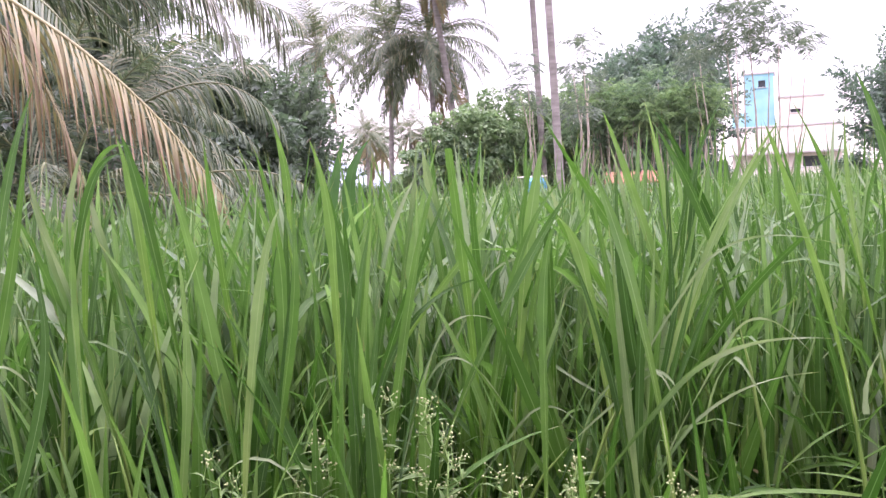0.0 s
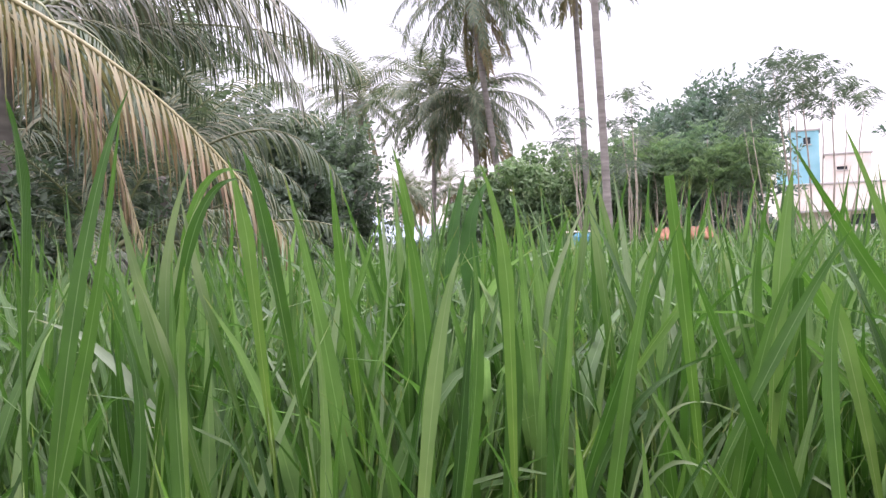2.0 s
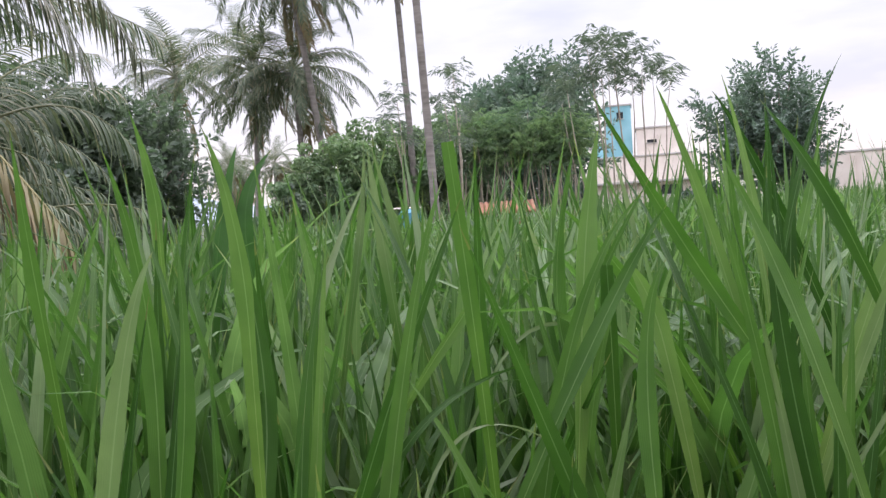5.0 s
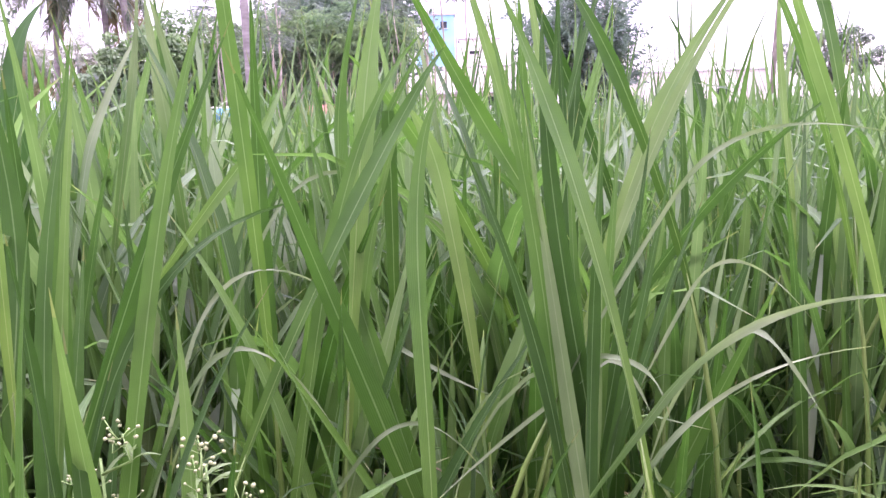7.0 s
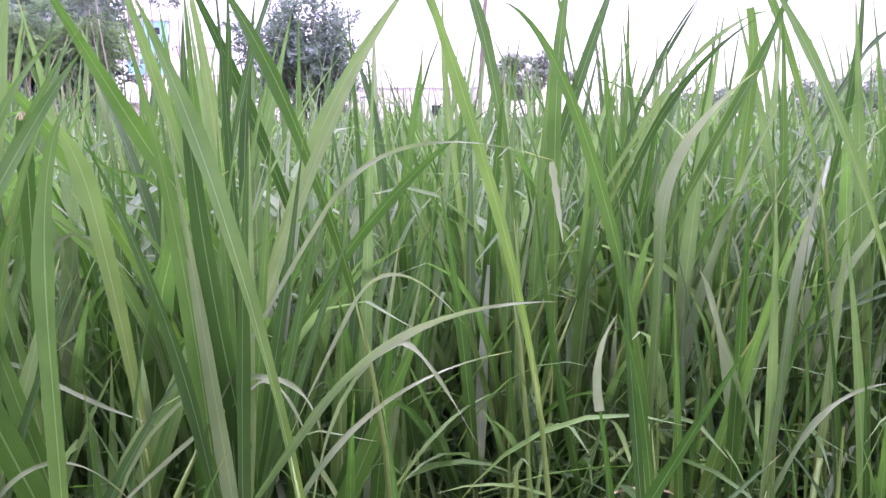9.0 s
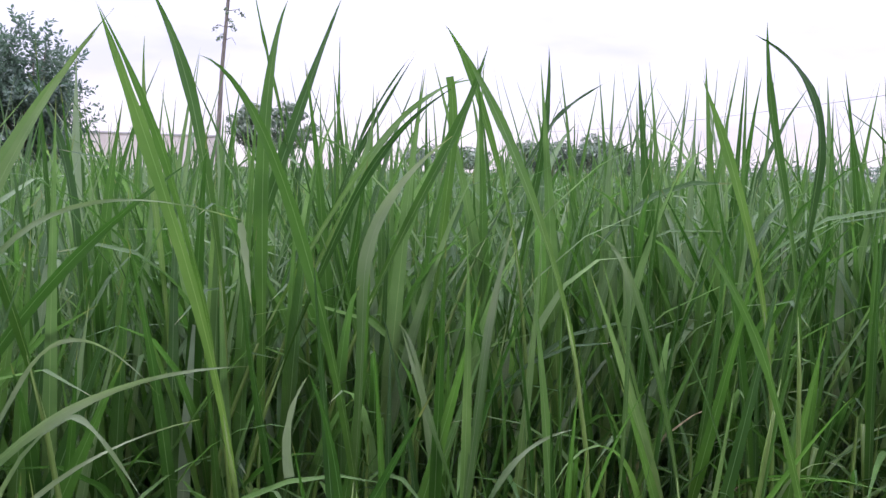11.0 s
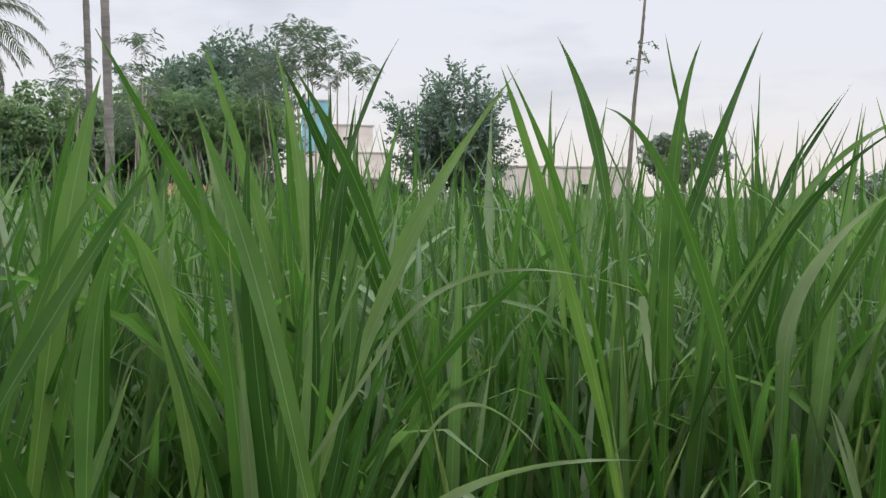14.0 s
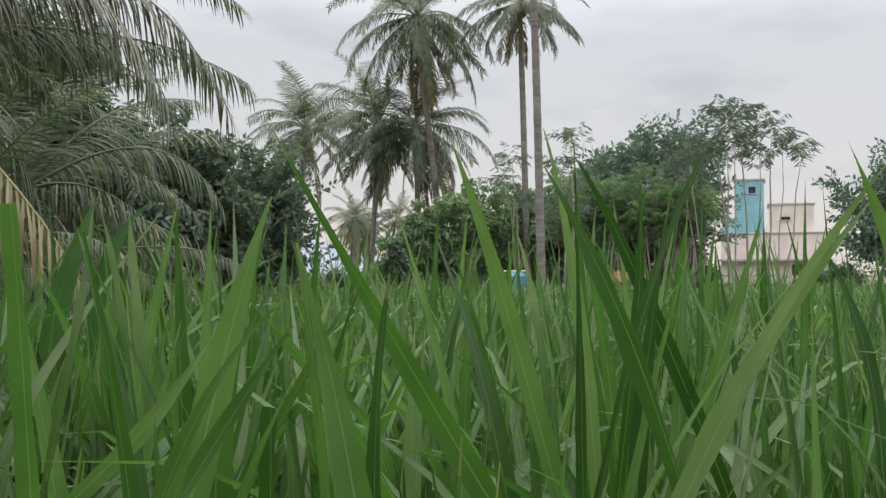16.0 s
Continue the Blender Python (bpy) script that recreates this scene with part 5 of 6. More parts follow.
shoot_tree("full round tree with dark green leaves before a house", (13.4, 38.2, 0), 2.0, (12.55, 38.0, 4.5), (3.15, 2.2, 3.0), 1050, 0.26, M_leaf_dark, 32, 0.30, 18, 16000)
shoot_tree("dark green spreading tree beside a pale wall", (23.1, 36.3, 0), 1.6, (22.95, 36.1, 3.1), (3.0, 2.2, 3.1), 520, 0.24, M_leaf_dark, 33, 0.50, 24, 7000, low=-0.35)
leafy_tree("broadleaf_tree", "airy round tree far off at the field's end", (44.3, 41.6, 0), 2.0, (44.2, 41.5, 4.0), (3.3, 2.4, 1.55), 46, 0.6, 6000, 0.14, M_leaf_grey, 34, flat=0.55)
leafy_tree("broadleaf_tree", "far green tree at the field's end", (66.0, 27.0, 0), 1.0, (65.5, 27.2, 2.7), (3.2, 3.6, 1.3), 30, 0.8, 5000, 0.16, M_far_leaf, 35, flat=0.7)
leafy_tree("broadleaf_tree", "far green tree at the field's end", (63.5, 30.5, 0), 1.0, (63.5, 30.5, 2.6), (2.6, 2.6, 1.1), 26, 0.8, 4000, 0.16, M_far_leaf, 36, flat=0.7)
leafy_tree("broadleaf_tree", "low far mound of a green tree crown", (59.6, 37.7, 0), 0.8, (59.6, 37.7, 2.2), (3.6, 3.4, 1.2), 34, 0.8, 5000, 0.16, M_far_leaf, 37, flat=0.7)


def feather_tree(label, stems, tips, count, length, mat, seed, drop=1.0, rise=0.75, blade=0.0):
    """A slim open tree: pale stems and drooping feathery sprays round each tip (x, y, z, radius)."""
    r = np.random.default_rng(seed)
    rr = random.Random(seed)
    foot = stems[0]
    base = thing("feathery_tree", label, "tree", pose(foot[0], foot[1], 0))
    o = np.array([foot[0], foot[1], 0])
    pieces = []
    for (x, y, rad), tip in zip(stems, tips):
        p0 = (x - o[0], y - o[1], -0.05)
        p2 = tuple(np.array(tip[:3]) - o)
        m = tuple((p0[k] + p2[k]) / 2 + rr.uniform(-0.15, 0.15) for k in range(3))
        m2 = tuple(m[k] * 0.45 + p2[k] * 0.55 + rr.uniform(-0.08, 0.08) for k in range(3))
        pieces.append(tube([p0, m, m2, p2], [rad * 0.62, rad * 0.5, rad * 0.36, rad * 0.18], 6))
    part("trunk", mesh_of("trunk", *merge(pieces), M_palebark), base)
    cs, sprays = [], []
    for tip in tips:
        c0 = np.array(tip[:3]) - o
        n = int(count * tip[3] ** 2)
        d = r.normal(size=(n, 3))
        d /= np.linalg.norm(d, axis=1)[:, None]
        start = c0 + d * tip[3] * r.uniform(0.1, 0.8, n)[:, None]
        for s, dd in zip(start, d):
            out_ = np.array([dd[0], dd[1], rise + 0.5 * dd[2]])
            out_ /= np.linalg.norm(out_)
            ln = length * rr.uniform(0.6, 1.2)
            for k in range(9):
                t = (k + 1) / 9
                p = s + out_ * ln * t + np.array([0, 0, -drop * 0.55 * ln * t * t])
                cs.append(p)
                sprays.append(out_)
    cs, sprays = np.array(cs), np.array(sprays)
    n = len(cs)
    sidev = np.cross(sprays, [0, 0, 1.0])
    sidev /= np.linalg.norm(sidev, axis=1)[:, None] + 1e-9
    vs, qs = [], []
    for sgn in (1, -1):
        d = sidev * sgn * 0.6 + np.array([0, 0, -0.7]) + sprays * 0.35 + r.normal(0, 0.22, (n, 3))
        d /= np.linalg.norm(d, axis=1)[:, None]
        s = (blade or 0.10 + length * 0.17) * r.uniform(0.6, 1.3, n)[:, None]
        w = sprays * s * (0.075 if blade else 0.11)
        v = np.stack([cs, cs + d * s * 0.5 + w, cs + d * s, cs + d * s * 0.5 - w], 1)
        qs.append(np.arange(n * 4).reshape(n, 4) + (0 if sgn > 0 else n * 4))
        vs.append(v.reshape(-1, 3))
    part("crown", mesh_of("crown", np.concatenate(vs), np.concatenate(qs), mat, smooth=False), base)
    return base


FEATHER = "slim feathery tree with pale stems and drooping leaves"
feather_tree(FEATHER, [(5.3, 28.8, 0.05)] * 3, [(5.1, 28.8, 4.9, 0.55), (4.85, 28.8, 4.2, 0.5), (5.25, 28.8, 3.6, 0.6)], 48, 0.8, M_leaf_grey, 51, 1.2, 1.6, 0.22)
feather_tree(FEATHER, [(6.75, 28.5, 0.06)] * 4, [(6.9, 28.5, 5.5, 0.55), (6.55, 28.5, 4.7, 0.6), (7.05, 28.5, 4.3, 0.6), (6.8, 28.5, 3.4, 0.8)], 60, 0.8, M_leaf_grey, 52, 1.2, 1.6, 0.22)
feather_tree("tall feathery tree with thin pale stems above the houses", [(12.4, 28.9, 0.07), (12.7, 28.7, 0.06), (13.1, 28.5, 0.06), (12.2, 29, 0.06), (13.3, 28.4, 0.05), (12.9, 28.6, 0.05), (11.6, 29.1, 0.05), (12.3, 28.8, 0.05), (13.5, 28.3, 0.04), (11.4, 29.2, 0.04)],
             [(11.7, 29.0, 6.3, 0.75), (12.5, 28.7, 6.2, 0.85), (13.3, 28.3, 5.7, 0.8), (12.1, 28.9, 5.4, 0.9), (14.1, 27.9, 5.1, 0.6), (13.0, 28.5, 5.1, 0.7), (11.0, 29.3, 5.2, 0.8), (12.3, 28.8, 5.5, 0.7), (13.6, 28.2, 5.3, 0.5), (10.8, 29.3, 4.6, 0.8)], 42, 0.9, M_leaf_grey, 53, 1.05, 1.4, 0.27)
# row of thin pale stems under a light canopy
r_ = random.Random(9)
for i in range(15):
    x = 7.4 + 4.2 * i / 14 + r_.uniform(-0.15, 0.15)
    y = 31.2 - 0.17 * (x - 7.6) + r_.uniform(-0.6, 0.6)
    z = r_.uniform(3.2, 4.6)
    feather_tree(FEATHER, [(x, y, 0.05)] * 3, [(x + r_.uniform(-0.3, 0.3), y, z, 0.75), (x + 0.4, y, z - 0.7, 0.6), (x - 0.4, y, z - 0.5, 0.6)], 80, 0.6, (M_leaf_mid, M_leaf_light)[i % 2], 60 + i)


def bush(label, x, y, w, h, n, leaf, mat, seed):
    base = thing("bush", label, "bush", pose(x, y, 0), "bushes behind the field")
    ls = small_lobes((0, 0, h * 0.5), (w * 0.8, w * 0.5, h * 0.44), 44, w * 0.25, seed, 0.9)
    part("trunk", mesh_of("trunk", *limbs((0, 0, -0.1), (0, 0, h * 0.2), [l[:3] for l in ls[:8]], 0.05, seed), M_bark), base)
    part("crown", lobes_crown(ls, n, leaf, mat, seed), base)
    return base


def plant(label, rows, seed):
    for i, (x, y, w, h, mat) in enumerate(rows):
        near = y < 11
        bush(label, x, y, w, h, int((6000 if near else 2400) * w * max(1, h / 2.5)), 0.055 if near else 0.10, mat, seed + i)


plant("light-green leafy hedge bush behind the grass field",
      ((1.6, 31.0, 1.0, 3.2, M_leaf_light),
       (2.4, 31.5, 1.1, 4.1, M_leaf_light),
       (3.5, 31.6, 1.4, 4.7, M_leaf_light),
       (4.6, 32.4, 1.6, 5.1, M_leaf_light),
       (5.9, 33.5, 1.7, 5.2, M_leaf_light),
       (7.2, 34.0, 1.7, 5.1, M_leaf_light),
       (8.6, 35.0, 1.8, 4.8, M_leaf_mid),
       (1.2, 34.0, 1.0, 1.8, M_leaf_mid)), 200)
plant("dark-green leafy bush at the feet of the trees",
      ((1.45, 25.17, 0.45, 2.5, M_leaf_deep),
       (-0.2, 30.0, 0.8, 1.6, M_leaf_dark),
       (10.2, 39.5, 1.8, 3.4, M_leaf_dark),
       (15.0, 38.6, 1.0, 2.6, M_leaf_dark),
       (11.5, 37.0, 1.6, 2.6, M_leaf_dark),
       (13.6, 36.5, 1.4, 2.4, M_leaf_dark),
       (6.2, 38.5, 1.8, 3.6, M_leaf_dark),
       (20.6, 37.6, 1.2, 1.9, M_leaf_dark),
       (24.6, 35.4, 1.2, 1.9, M_leaf_dark)), 208)
plant("deep-green shady shrub under the corner palms",
      ((-3.6, 20.0, 2.0, 3.8, M_leaf_deep),
       (-5.6, 17.5, 2.4, 4.6, M_leaf_deep),
       (-8.2, 17.0, 2.6, 5.6, M_leaf_deep),
       (-3.9, 14.6, 1.2, 1.7, M_leaf_deep),
       (-9.8, 13.0, 2.4, 4.4, M_leaf_deep),
       (-7.4, 9.6, 1.8, 2.8, M_leaf_deep),
       (-5.6, 8.6, 1.2, 1.7, M_leaf_deep),
       (-3.4, 9.6, 1.2, 2.6, M_leaf_deep),
       (-2.2, 12.6, 1.0, 1.7, M_leaf_deep),
       (-4.0, 12.4, 1.3, 3.3, M_leaf_deep),
       (-4.4, 8.0, 1.4, 2.5, M_leaf_deep)), 217)


def far_wood():
    """A far row of trees along the horizon."""
    r = random.Random(17)
    ls = []
    for i in range(150):
        a = radians(-62 - 40 * i / 150)
        d = r.uniform(125, 150)
        x, y = -d * math.sin(a), d * math.cos(a)
        s = r.uniform(1.2, 2.4)
        ls.append((x, y, s * 0.8, s * 1.5, s * 1.5, s))
    for i in range(90):
        a = radians(30 - 70 * i / 90)
        d = r.uniform(120, 150)
        s = r.uniform(1.2, 2.2)
        ls.append((-d * math.sin(a), d * math.cos(a), s * 0.8, s * 1.5, s * 1.5, s))
    return tagged(part("far_trees", lobes_crown(ls, 26000, 0.32, M_far_leaf, 18)), "far low row of green trees along the horizon", "trees", kind="stuff")


far_wood()


def far_hill():
    verts, faces = [], []
    n = 60
    for i in range(n + 1):
        a = radians(14 - 26 * i / n)
        t = i / n
        h = 58 * math.exp(-((t - 0.34) / 0.22) ** 2) + 26 * math.exp(-((t - 0.75) / 0.15) ** 2) + 3 * noise.noise((t * 9, 0, 0))
        for d, z in ((1100, -2), (1350, max(h, -1)), (1700, -2)):
            verts.append((-d * math.sin(a), d * math.cos(a), z))
    for i in range(n):
        for k in range(2):
            b = i * 3 + k
            faces.append((b, b + 3, b + 4, b + 1))
    return tagged(part("far_hill", mesh_of("far_hill", verts, faces, M_hazed_hill)), "hill far beyond the palms, coloured pale blue for haze", "hill", kind="structure")


far_hill()


def dead_stalk():
    """A tall bare stem with a few withered twigs."""
    base = thing("bare_tree", "tall thin bare grey stem with few withered twigs", "tree", pose(19.5, 21.0, 0))
    r = random.Random(4)
    pts = [(0, 0, -0.1), (0.05, -0.03, 2.1), (0.13, -0.1, 4.2), (0.25, -0.22, 6.2), (0.33, -0.30, 8.3)]
    part("trunk", mesh_of("trunk", *tube(pts, [0.085, 0.075, 0.062, 0.05, 0.03], 7), M_bark), base)
    for i in range(16):
        t = r.uniform(0.5, 1.0) if i > 3 else 0.62 + 0.03 * i
        z = 8.3 * t
        x0, y0 = 0.04 * z, -0.035 * z
        a = r.uniform(0, math.tau)
        ln = r.uniform(0.15, 0.35) if i > 3 else r.uniform(0.4, 0.6)
        dx, dy = math.cos(a) * ln, math.sin(a) * ln
        v, f = tube([(x0, y0, z), (x0 + dx * 0.6, y0 + dy * 0.6, z + 0.08), (x0 + dx, y0 + dy, z - ln * 0.35)], [0.012, 0.009, 0.004], 4)
        part("twig", mesh_of("twig", v, f, M_bark), base)
        if i <= 4 or i > 12:
            n = 12
            c = np.array([[x0 + dx * (0.4 + 0.6 * k / n), y0 + dy * (0.4 + 0.6 * k / n), z + 0.05 - ln * 0.4 * k / n] for k in range(n)])
            rr = np.random.default_rng(i)
            v, q = leaf_cards(c + rr.normal(0, 0.04, (n, 3)), rr.normal(size=(n, 3)), np.full(n, 0.05), rr)
            part("leaves", mesh_of("leaves", v, q, M_leaf_grey, smooth=False), base, "few withered grey-green leaves")
    return base


dead_stalk()


# ---- houses, wall, wire ----
def wall_with_opening(name, w, h, d, opening, mat):
    """A wall slab standing on its foot, w wide along x, with one opening (x, z, w, h) cut right through."""
    ox, oz, ow, oh = opening
    bm = bmesh.new()
    for x0, x1, z0, z1 in ((-w / 2, ox - ow / 2, 0, h), (ox + ow / 2, w / 2, 0, h), (ox - ow / 2, ox + ow / 2, 0, oz - oh / 2), (ox - ow / 2, ox + ow / 2, oz + oh / 2, h)):
        if x1 - x0 > 1e-3 and z1 - z0 > 1e-3:
            bmesh.ops.create_cube(bm, size=1, matrix=Matrix.LocRotScale(((x0 + x1) / 2, 0, (z0 + z1) / 2), None, (x1 - x0, d, z1 - z0)))
    me = bpy.data.meshes.new(name)
    bm.to_mesh(me)
    bm.free()
    me.materials.append(mat)
    return me


def block(parent, name, w, dep, h, x, y, z, mat, openings, label=""):
    """A storey: a front wall with an opening and its window, two sides, a back, a roof slab with a lip."""
    front = part("wall", wall_with_opening("wall", w, h, 0.2, openings, mat), parent, label, pose(x, y, z))
    ox, oz, ow, oh = openings
    win = part("window", box_mesh("window", (ow - 0.02, 0.06, oh - 0.02), M_opening, 0.01), parent, "dark recessed window", pose(x + ox, y + 0.05, z + oz))
    part("sill", box_mesh("sill", (ow + 0.15, 0.3, 0.06), M_grey, 0.01), win, "", pose(0, -0.1, -oh / 2 - 0.045))
    part("wall", box_mesh("wall", (0.2, dep - 0.2, h), mat), parent, "", pose(x - w / 2 + 0.1, y + dep / 2 + 0.002, z + h / 2))
    part("wall", box_mesh("wall", (0.2, dep - 0.2, h), mat), parent, "", pose(x + w / 2 - 0.1, y + dep / 2 + 0.002, z + h / 2))
    part("wall", box_mesh("wall", (w - 0.4, 0.2, h), mat), parent, "", pose(x, y + dep - 0.25, z + h / 2))
    part("roof", box_mesh("roof", (w + 0.2, dep + 0.25, 0.14), M_grey), parent, "flat concrete roof slab", pose(x, y + dep / 2 - 0.05, z + h + 0.072))
    return front


def houses():
    h = thing("house", "flat-roofed pale house with a turquoise stair tower", "house", pose(28.8, 62.4, 0, 0, 0, -25))
    block(h, "lower", 7.3, 6.0, 4.2, 0.75, 0.0, 0, M_white, (1.9, 1.4, 1.6, 1.3), "cream limewashed wall")
    part("ledge", box_mesh("ledge", (7.5, 0.7, 0.16), M_grey), h, "grey concrete sunshade ledge", pose(0.75, -0.45, 2.35))
    block(h, "stairs", 2.05, 2.4, 3.9, -1.00, 2.2, 4.36, M_blue, (0.2, 3.2, 0.5, 0.5), "turquoise painted wall")
    part("wall", box_mesh("wall", (0.9, 1.8, 1.1), M_blue), h, "turquoise painted wall", pose(-2.48, 2.6, 4.93))
    block(h, "upper", 3.0, 3.4, 1.95, 1.85, 1.0, 4.36, M_white, (-0.4, 1.0, 0.7, 0.25), "cream limewashed wall")
    tank = thing("compound_wall", "low grey-white compound wall beyond the grass", "wall", pose(27.2, 56.2, 0, 0, 0, -25))
    part("wall", box_mesh("wall", (15, 0.25, 1.25), M_white), tank, "", pose(0, 0, 0.6))
    part("coping", box_mesh("coping", (15.1, 0.36, 0.09), M_grey), tank, "grey coping", pose(0, 0, 1.27))
    g = thing("outbuilding", "long low cream building behind the field", "house", pose(38.6, 46.9, 0, 0, 0, -40))
    block(g, "hall", 8.6, 5.0, 3.1, -0.2, 0, 0, M_white, (1.6, 1.7, 0.8, 0.7), "cream limewashed wall")
    for i in range(5):
        part("pilaster", box_mesh("pilaster", (0.22, 0.12, 3.0), M_white), g, "", pose(-4.2 + 1.75 * i, -0.163, 1.5))
    hut = thing("tiled_shed", "low shed with a terracotta tile roof", "shed", pose(8.25, 28.0, 0, 0, 0, -16))
    block(hut, "shed", 1.5, 1.2, 0.9, 0, 0, 0, M_tile, (0.3, 0.5, 0.4, 0.4))
    slope = part("roof", box_mesh("roof", (1.8, 1.0, 0.06), M_tile), hut, "sloped terracotta tile roof", pose(0, 0.2, 1.24, 18, 0, 0))
    tile = mesh_of("tile", *tube([(0, -0.5, 0), (0, 0.5, 0)], [0.075, 0.075], 6), M_tile)
    for i in range(11):
        part("tile", tile, slope, m=pose(-0.82 + 0.164 * i, 0, 0.03))


houses()


def tarp_shelter():
    base = thing("water_tank", "blue plastic-covered tank under a pale rail", "tank", pose(5.05, 27.7, 0, 0, 0, -10))
    bm = bmesh.new()
    bmesh.ops.create_cone(bm, segments=20, radius1=0.36, radius2=0.34, depth=1.30, cap_ends=True, matrix=pose(0, 0, 0.65))
    bmesh.ops.create_cone(bm, segments=20, radius1=0.34, radius2=0.2, depth=0.12, cap_ends=True, matrix=pose(0, 0, 1.36))
    me = bpy.data.meshes.new("body")
    bm.to_mesh(me)
    bm.free()
    me.materials.append(M_tarp)
    part("body", me, base)
    part("rail", box_mesh("rail", (0.95, 0.08, 0.05), M_white), base, "pale rail", pose(-0.1, -0.05, 1.45))


tarp_shelter()


def power_line():
    pts = []
    a, b = Vector((78, 48, 5.7)), Vector((22, -6.0, 4.6))
    for i in range(25):
        t = i / 24
        p = a.lerp(b, t)
        p.z -= 2.2 * 4 * t * (1 - t) * 0.5
        pts.append(p)
    return tagged(part("power_line", mesh_of("power_line", *tube(pts, [0.008] * 25, 5), M_wire)), "thin dark cable strung across the sky", "cable")


power_line()

# ---- weeds along the field's edge ----
def head_mesh():
    bm = bmesh.new()
    bmesh.ops.create_icosphere(bm, subdivisions=1, radius=0.0028)
    for v in bm.verts:
        v.co.z *= 0.75
    me = bpy.data.meshes.new("flower_head")
    bm.to_mesh(me)
    bm.free()
    me.materials.append(M_flower)
    me.polygons.foreach_set("use_smooth", np.ones(len(me.polygons), dtype=bool))
    return me


HEAD = head_mesh()


def narrow_leaf(length, seed):
    """A narrow pointed leaf, folded along its midrib and bowed down, with one or two small side lobes."""
    r = random.Random(seed)
    verts, faces = [], []
    for i in range(6):
        t = i / 5
        x = length * t
        z = 0.30 * length * t - 0.55 * length * t * t
        w = length * 0.085 * math.sin(math.pi * min(1, 0.12 + 0.9 * t)) + 0.0004
        verts += [(x, -w, z + w * 0.4), (x, 0, z), (x, w, z + w * 0.4)]
        if i:
            o = (i - 1) * 3
            faces += [(o, o + 1, o + 4, o + 3), (o + 1, o + 2, o + 5, o + 4)]
    for s_ in (-1, 1):
        t = r.uniform(0.25, 0.5)
        x, z = length * t, 0.30 * length * t - 0.55 * length * t * t
        k, o = length * r.uniform(0.18, 0.30), len(verts)
        verts += [(x, 0, z), (x + k * 0.5, s_ * k * 0.35, z + 0.001), (x + k, s_ * k * 0.9, z - 0.1 * k), (x + k * 0.25, s_ * k * 0.5, z)]
        faces.append((o, o + 1, o + 2, o + 3))
    return mesh_of("leaf", verts, faces, M_weedleaf, smooth=False)


WEED_LEAVES = [narrow_leaf(0.055 + 0.014 * i, i) for i in range(4)]


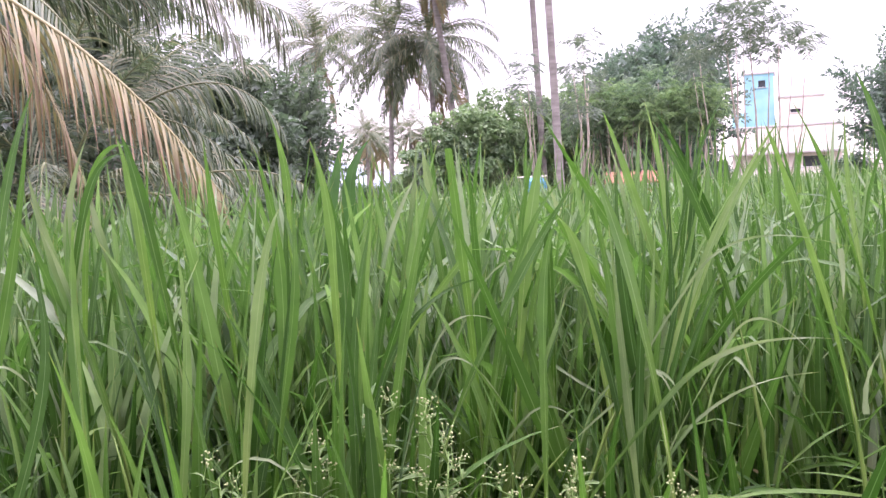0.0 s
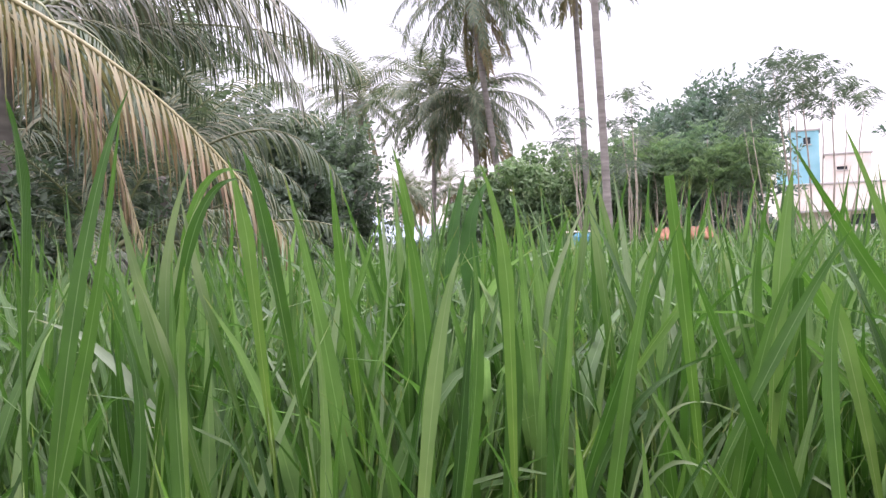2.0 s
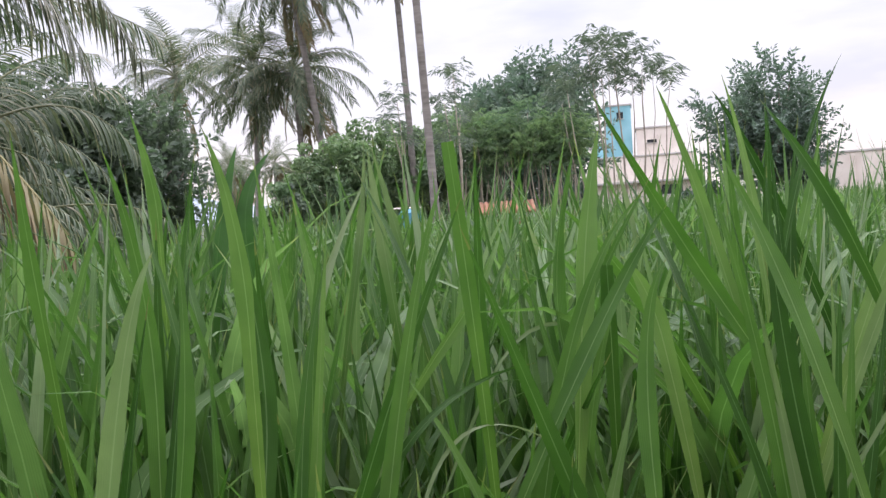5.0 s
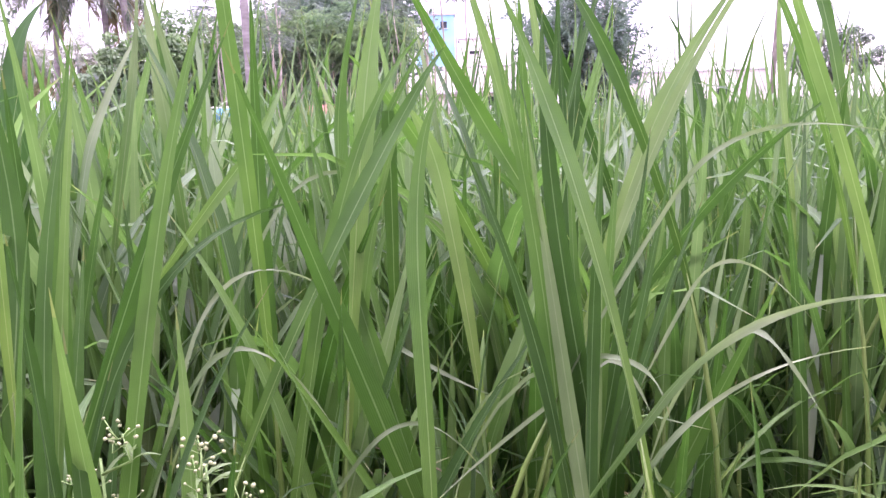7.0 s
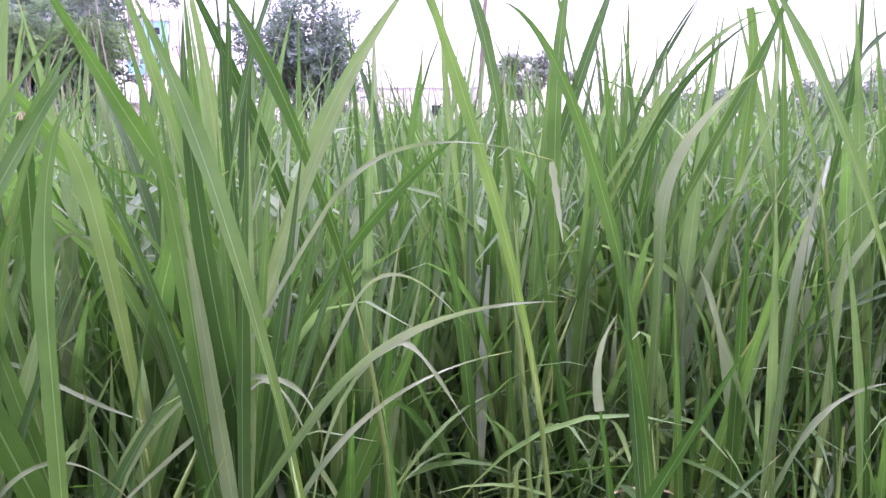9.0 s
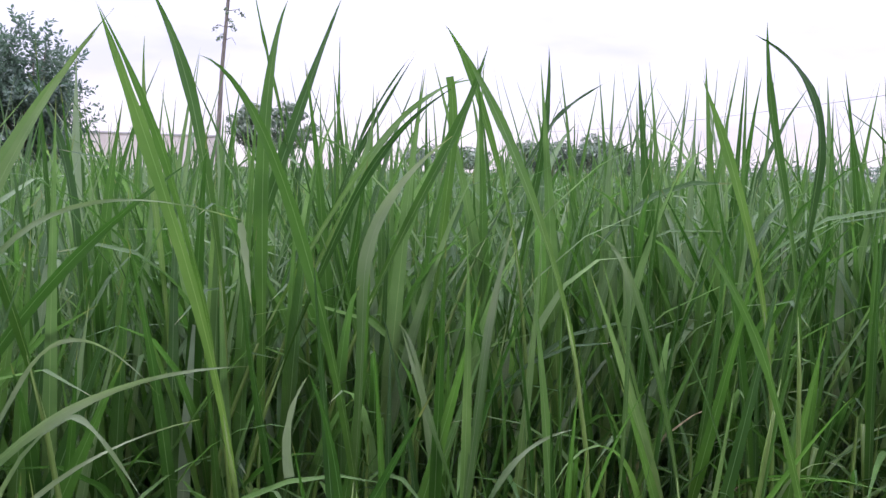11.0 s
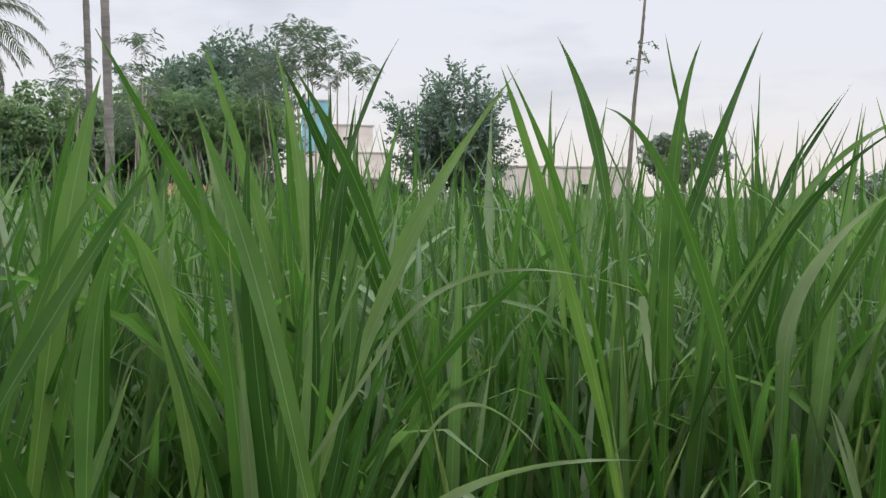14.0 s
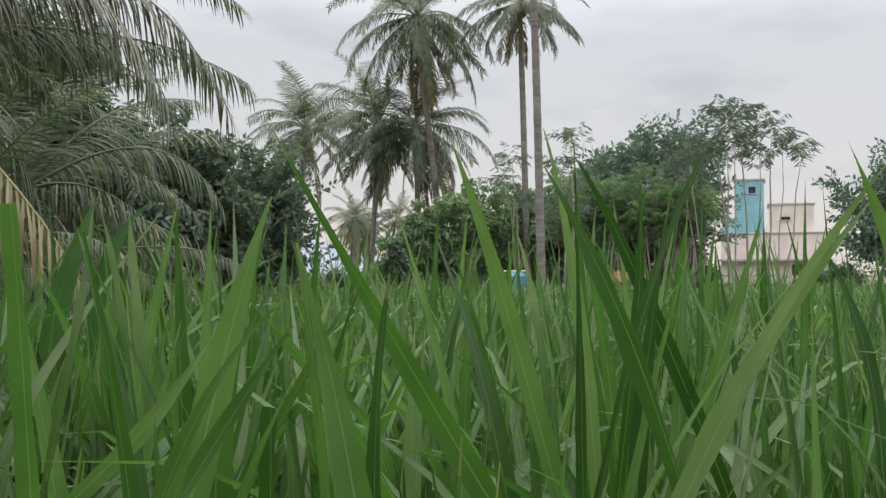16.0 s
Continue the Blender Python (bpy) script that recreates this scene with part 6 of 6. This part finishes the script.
def weed(x, y, h, seed):
    """A flowering weed: branching green stem, cut leaves, small cream flower heads."""
    r = random.Random(seed)
    base = thing("flowering_weed", "leafy green weed with small cream-white flower heads", "weed", pose(x, y, 0, 0, 0, r.uniform(0, 360)), "weeds at the field edge")
    lean = (r.uniform(-0.06, 0.06), r.uniform(-0.06, 0.06))
    at = lambda z: Vector((lean[0] * z / h, lean[1] * z / h, z))
    part("stem", mesh_of("stem", *tube([at(h * t) for t in (0, 0.3, 0.6, 0.85, 1)], [0.005, 0.0045, 0.0038, 0.0026, 0.0015], 6), M_weedstem), base)
    for i in range(26):
        z = h * (0.45 + 0.52 * i / 25)
        p = at(z)
        part("leaf", WEED_LEAVES[r.randrange(4)], base, m=pose(p.x, p.y, p.z, r.uniform(-35, 35), r.uniform(-55, 5), 137 * i + r.uniform(-20, 20)) @ Matrix.Scale(r.uniform(0.8, 1.3) * (1.15 - 0.55 * i / 25), 4))
    for i in range(7):
        z0 = h * (0.58 + 0.40 * i / 6)
        a = math.radians(137 * i) + r.uniform(-0.3, 0.3)
        ln = 0.10 * (1.15 - 0.7 * i / 6)
        p0 = at(z0)
        p2 = p0 + Vector((math.cos(a) * ln * 0.55, math.sin(a) * ln * 0.55, ln))
        p1 = p0.lerp(p2, 0.5) + Vector((math.cos(a), math.sin(a), -0.4)) * 0.02
        branch = part("branch", mesh_of("branch", *tube([p0, p1, p2], [0.002, 0.0016, 0.0008], 5), M_weedstem), base)
        for k in range(15):
            t = r.uniform(0.5, 1.08)
            c = p0.lerp(p2, t)
            q = c + Vector((r.gauss(0, 0.012), r.gauss(0, 0.012), r.uniform(0.004, 0.022)))
            if k % 2 == 0:
                part("twig", mesh_of("twig", *tube([c, q], [0.0007, 0.0006], 4), M_weedstem), branch)
            part("flower_head", HEAD, branch, m=pose(q.x, q.y, q.z, r.uniform(-40, 40), r.uniform(-40, 40), 0) @ Matrix.Scale(r.uniform(0.7, 1.2), 4))
        for i_ in range(2):
            part("leaf", WEED_LEAVES[i_], branch, m=pose(p1.x, p1.y, p1.z, 0, -25, math.degrees(a) + 120 * i_) @ Matrix.Scale(0.6, 4))
    return base


for i, (x, y, h) in enumerate(((0.10, 1.77, 0.87), (0.21, 1.76, 0.86), (-0.06, 1.79, 0.78), (0.15, 1.74, 0.80), (-0.20, 1.70, 0.78), (0.34, 1.66, 0.73), (0.45, 1.64, 0.75), (0.39, 1.62, 0.70), (0.60, 1.52, 0.72), (0.72, 1.50, 0.69), (0.95, 1.42, 0.66), (1.05, 1.40, 0.66), (0.82, 1.44, 0.63), (-0.42, 1.72, 0.70))):
    weed(x - 0.095, y + 0.01, h + 0.025, 300 + i)


def verge():
    """Short grass and low herbs between the path and the tall stand, thinning out over the path."""
    n = 5500
    x = np.where(rng.random(n) < 0.6, rng.uniform(-2.6, 3.4, n), rng.normal(0.3, 3.2, n))
    y = edge_y(x) + 0.12 - np.abs(rng.normal(0, 0.42, n)) - 1.2 * (rng.random(n) < 0.12) * rng.random(n)
    base = np.stack([x, y, np.zeros(n)], 1)
    tall = np.clip(1.0 - 0.8 * (edge_y(x) - y), 0.25, 1)
    v, q, uv = blades(base, rng.uniform(0, 6.28, n), np.abs(rng.normal(0.2, 0.2, n)), rng.uniform(0.06, 0.24, n) * tall, rng.uniform(0.006, 0.014, n), rng.uniform(0.2, 1.6, n), stations=6, columns=1)
    return tagged(part("verge_grass", mesh_of("verge_grass", v, q, M_low, uv)), "short rough green grass along the verge", "grass", kind="stuff")


verge()
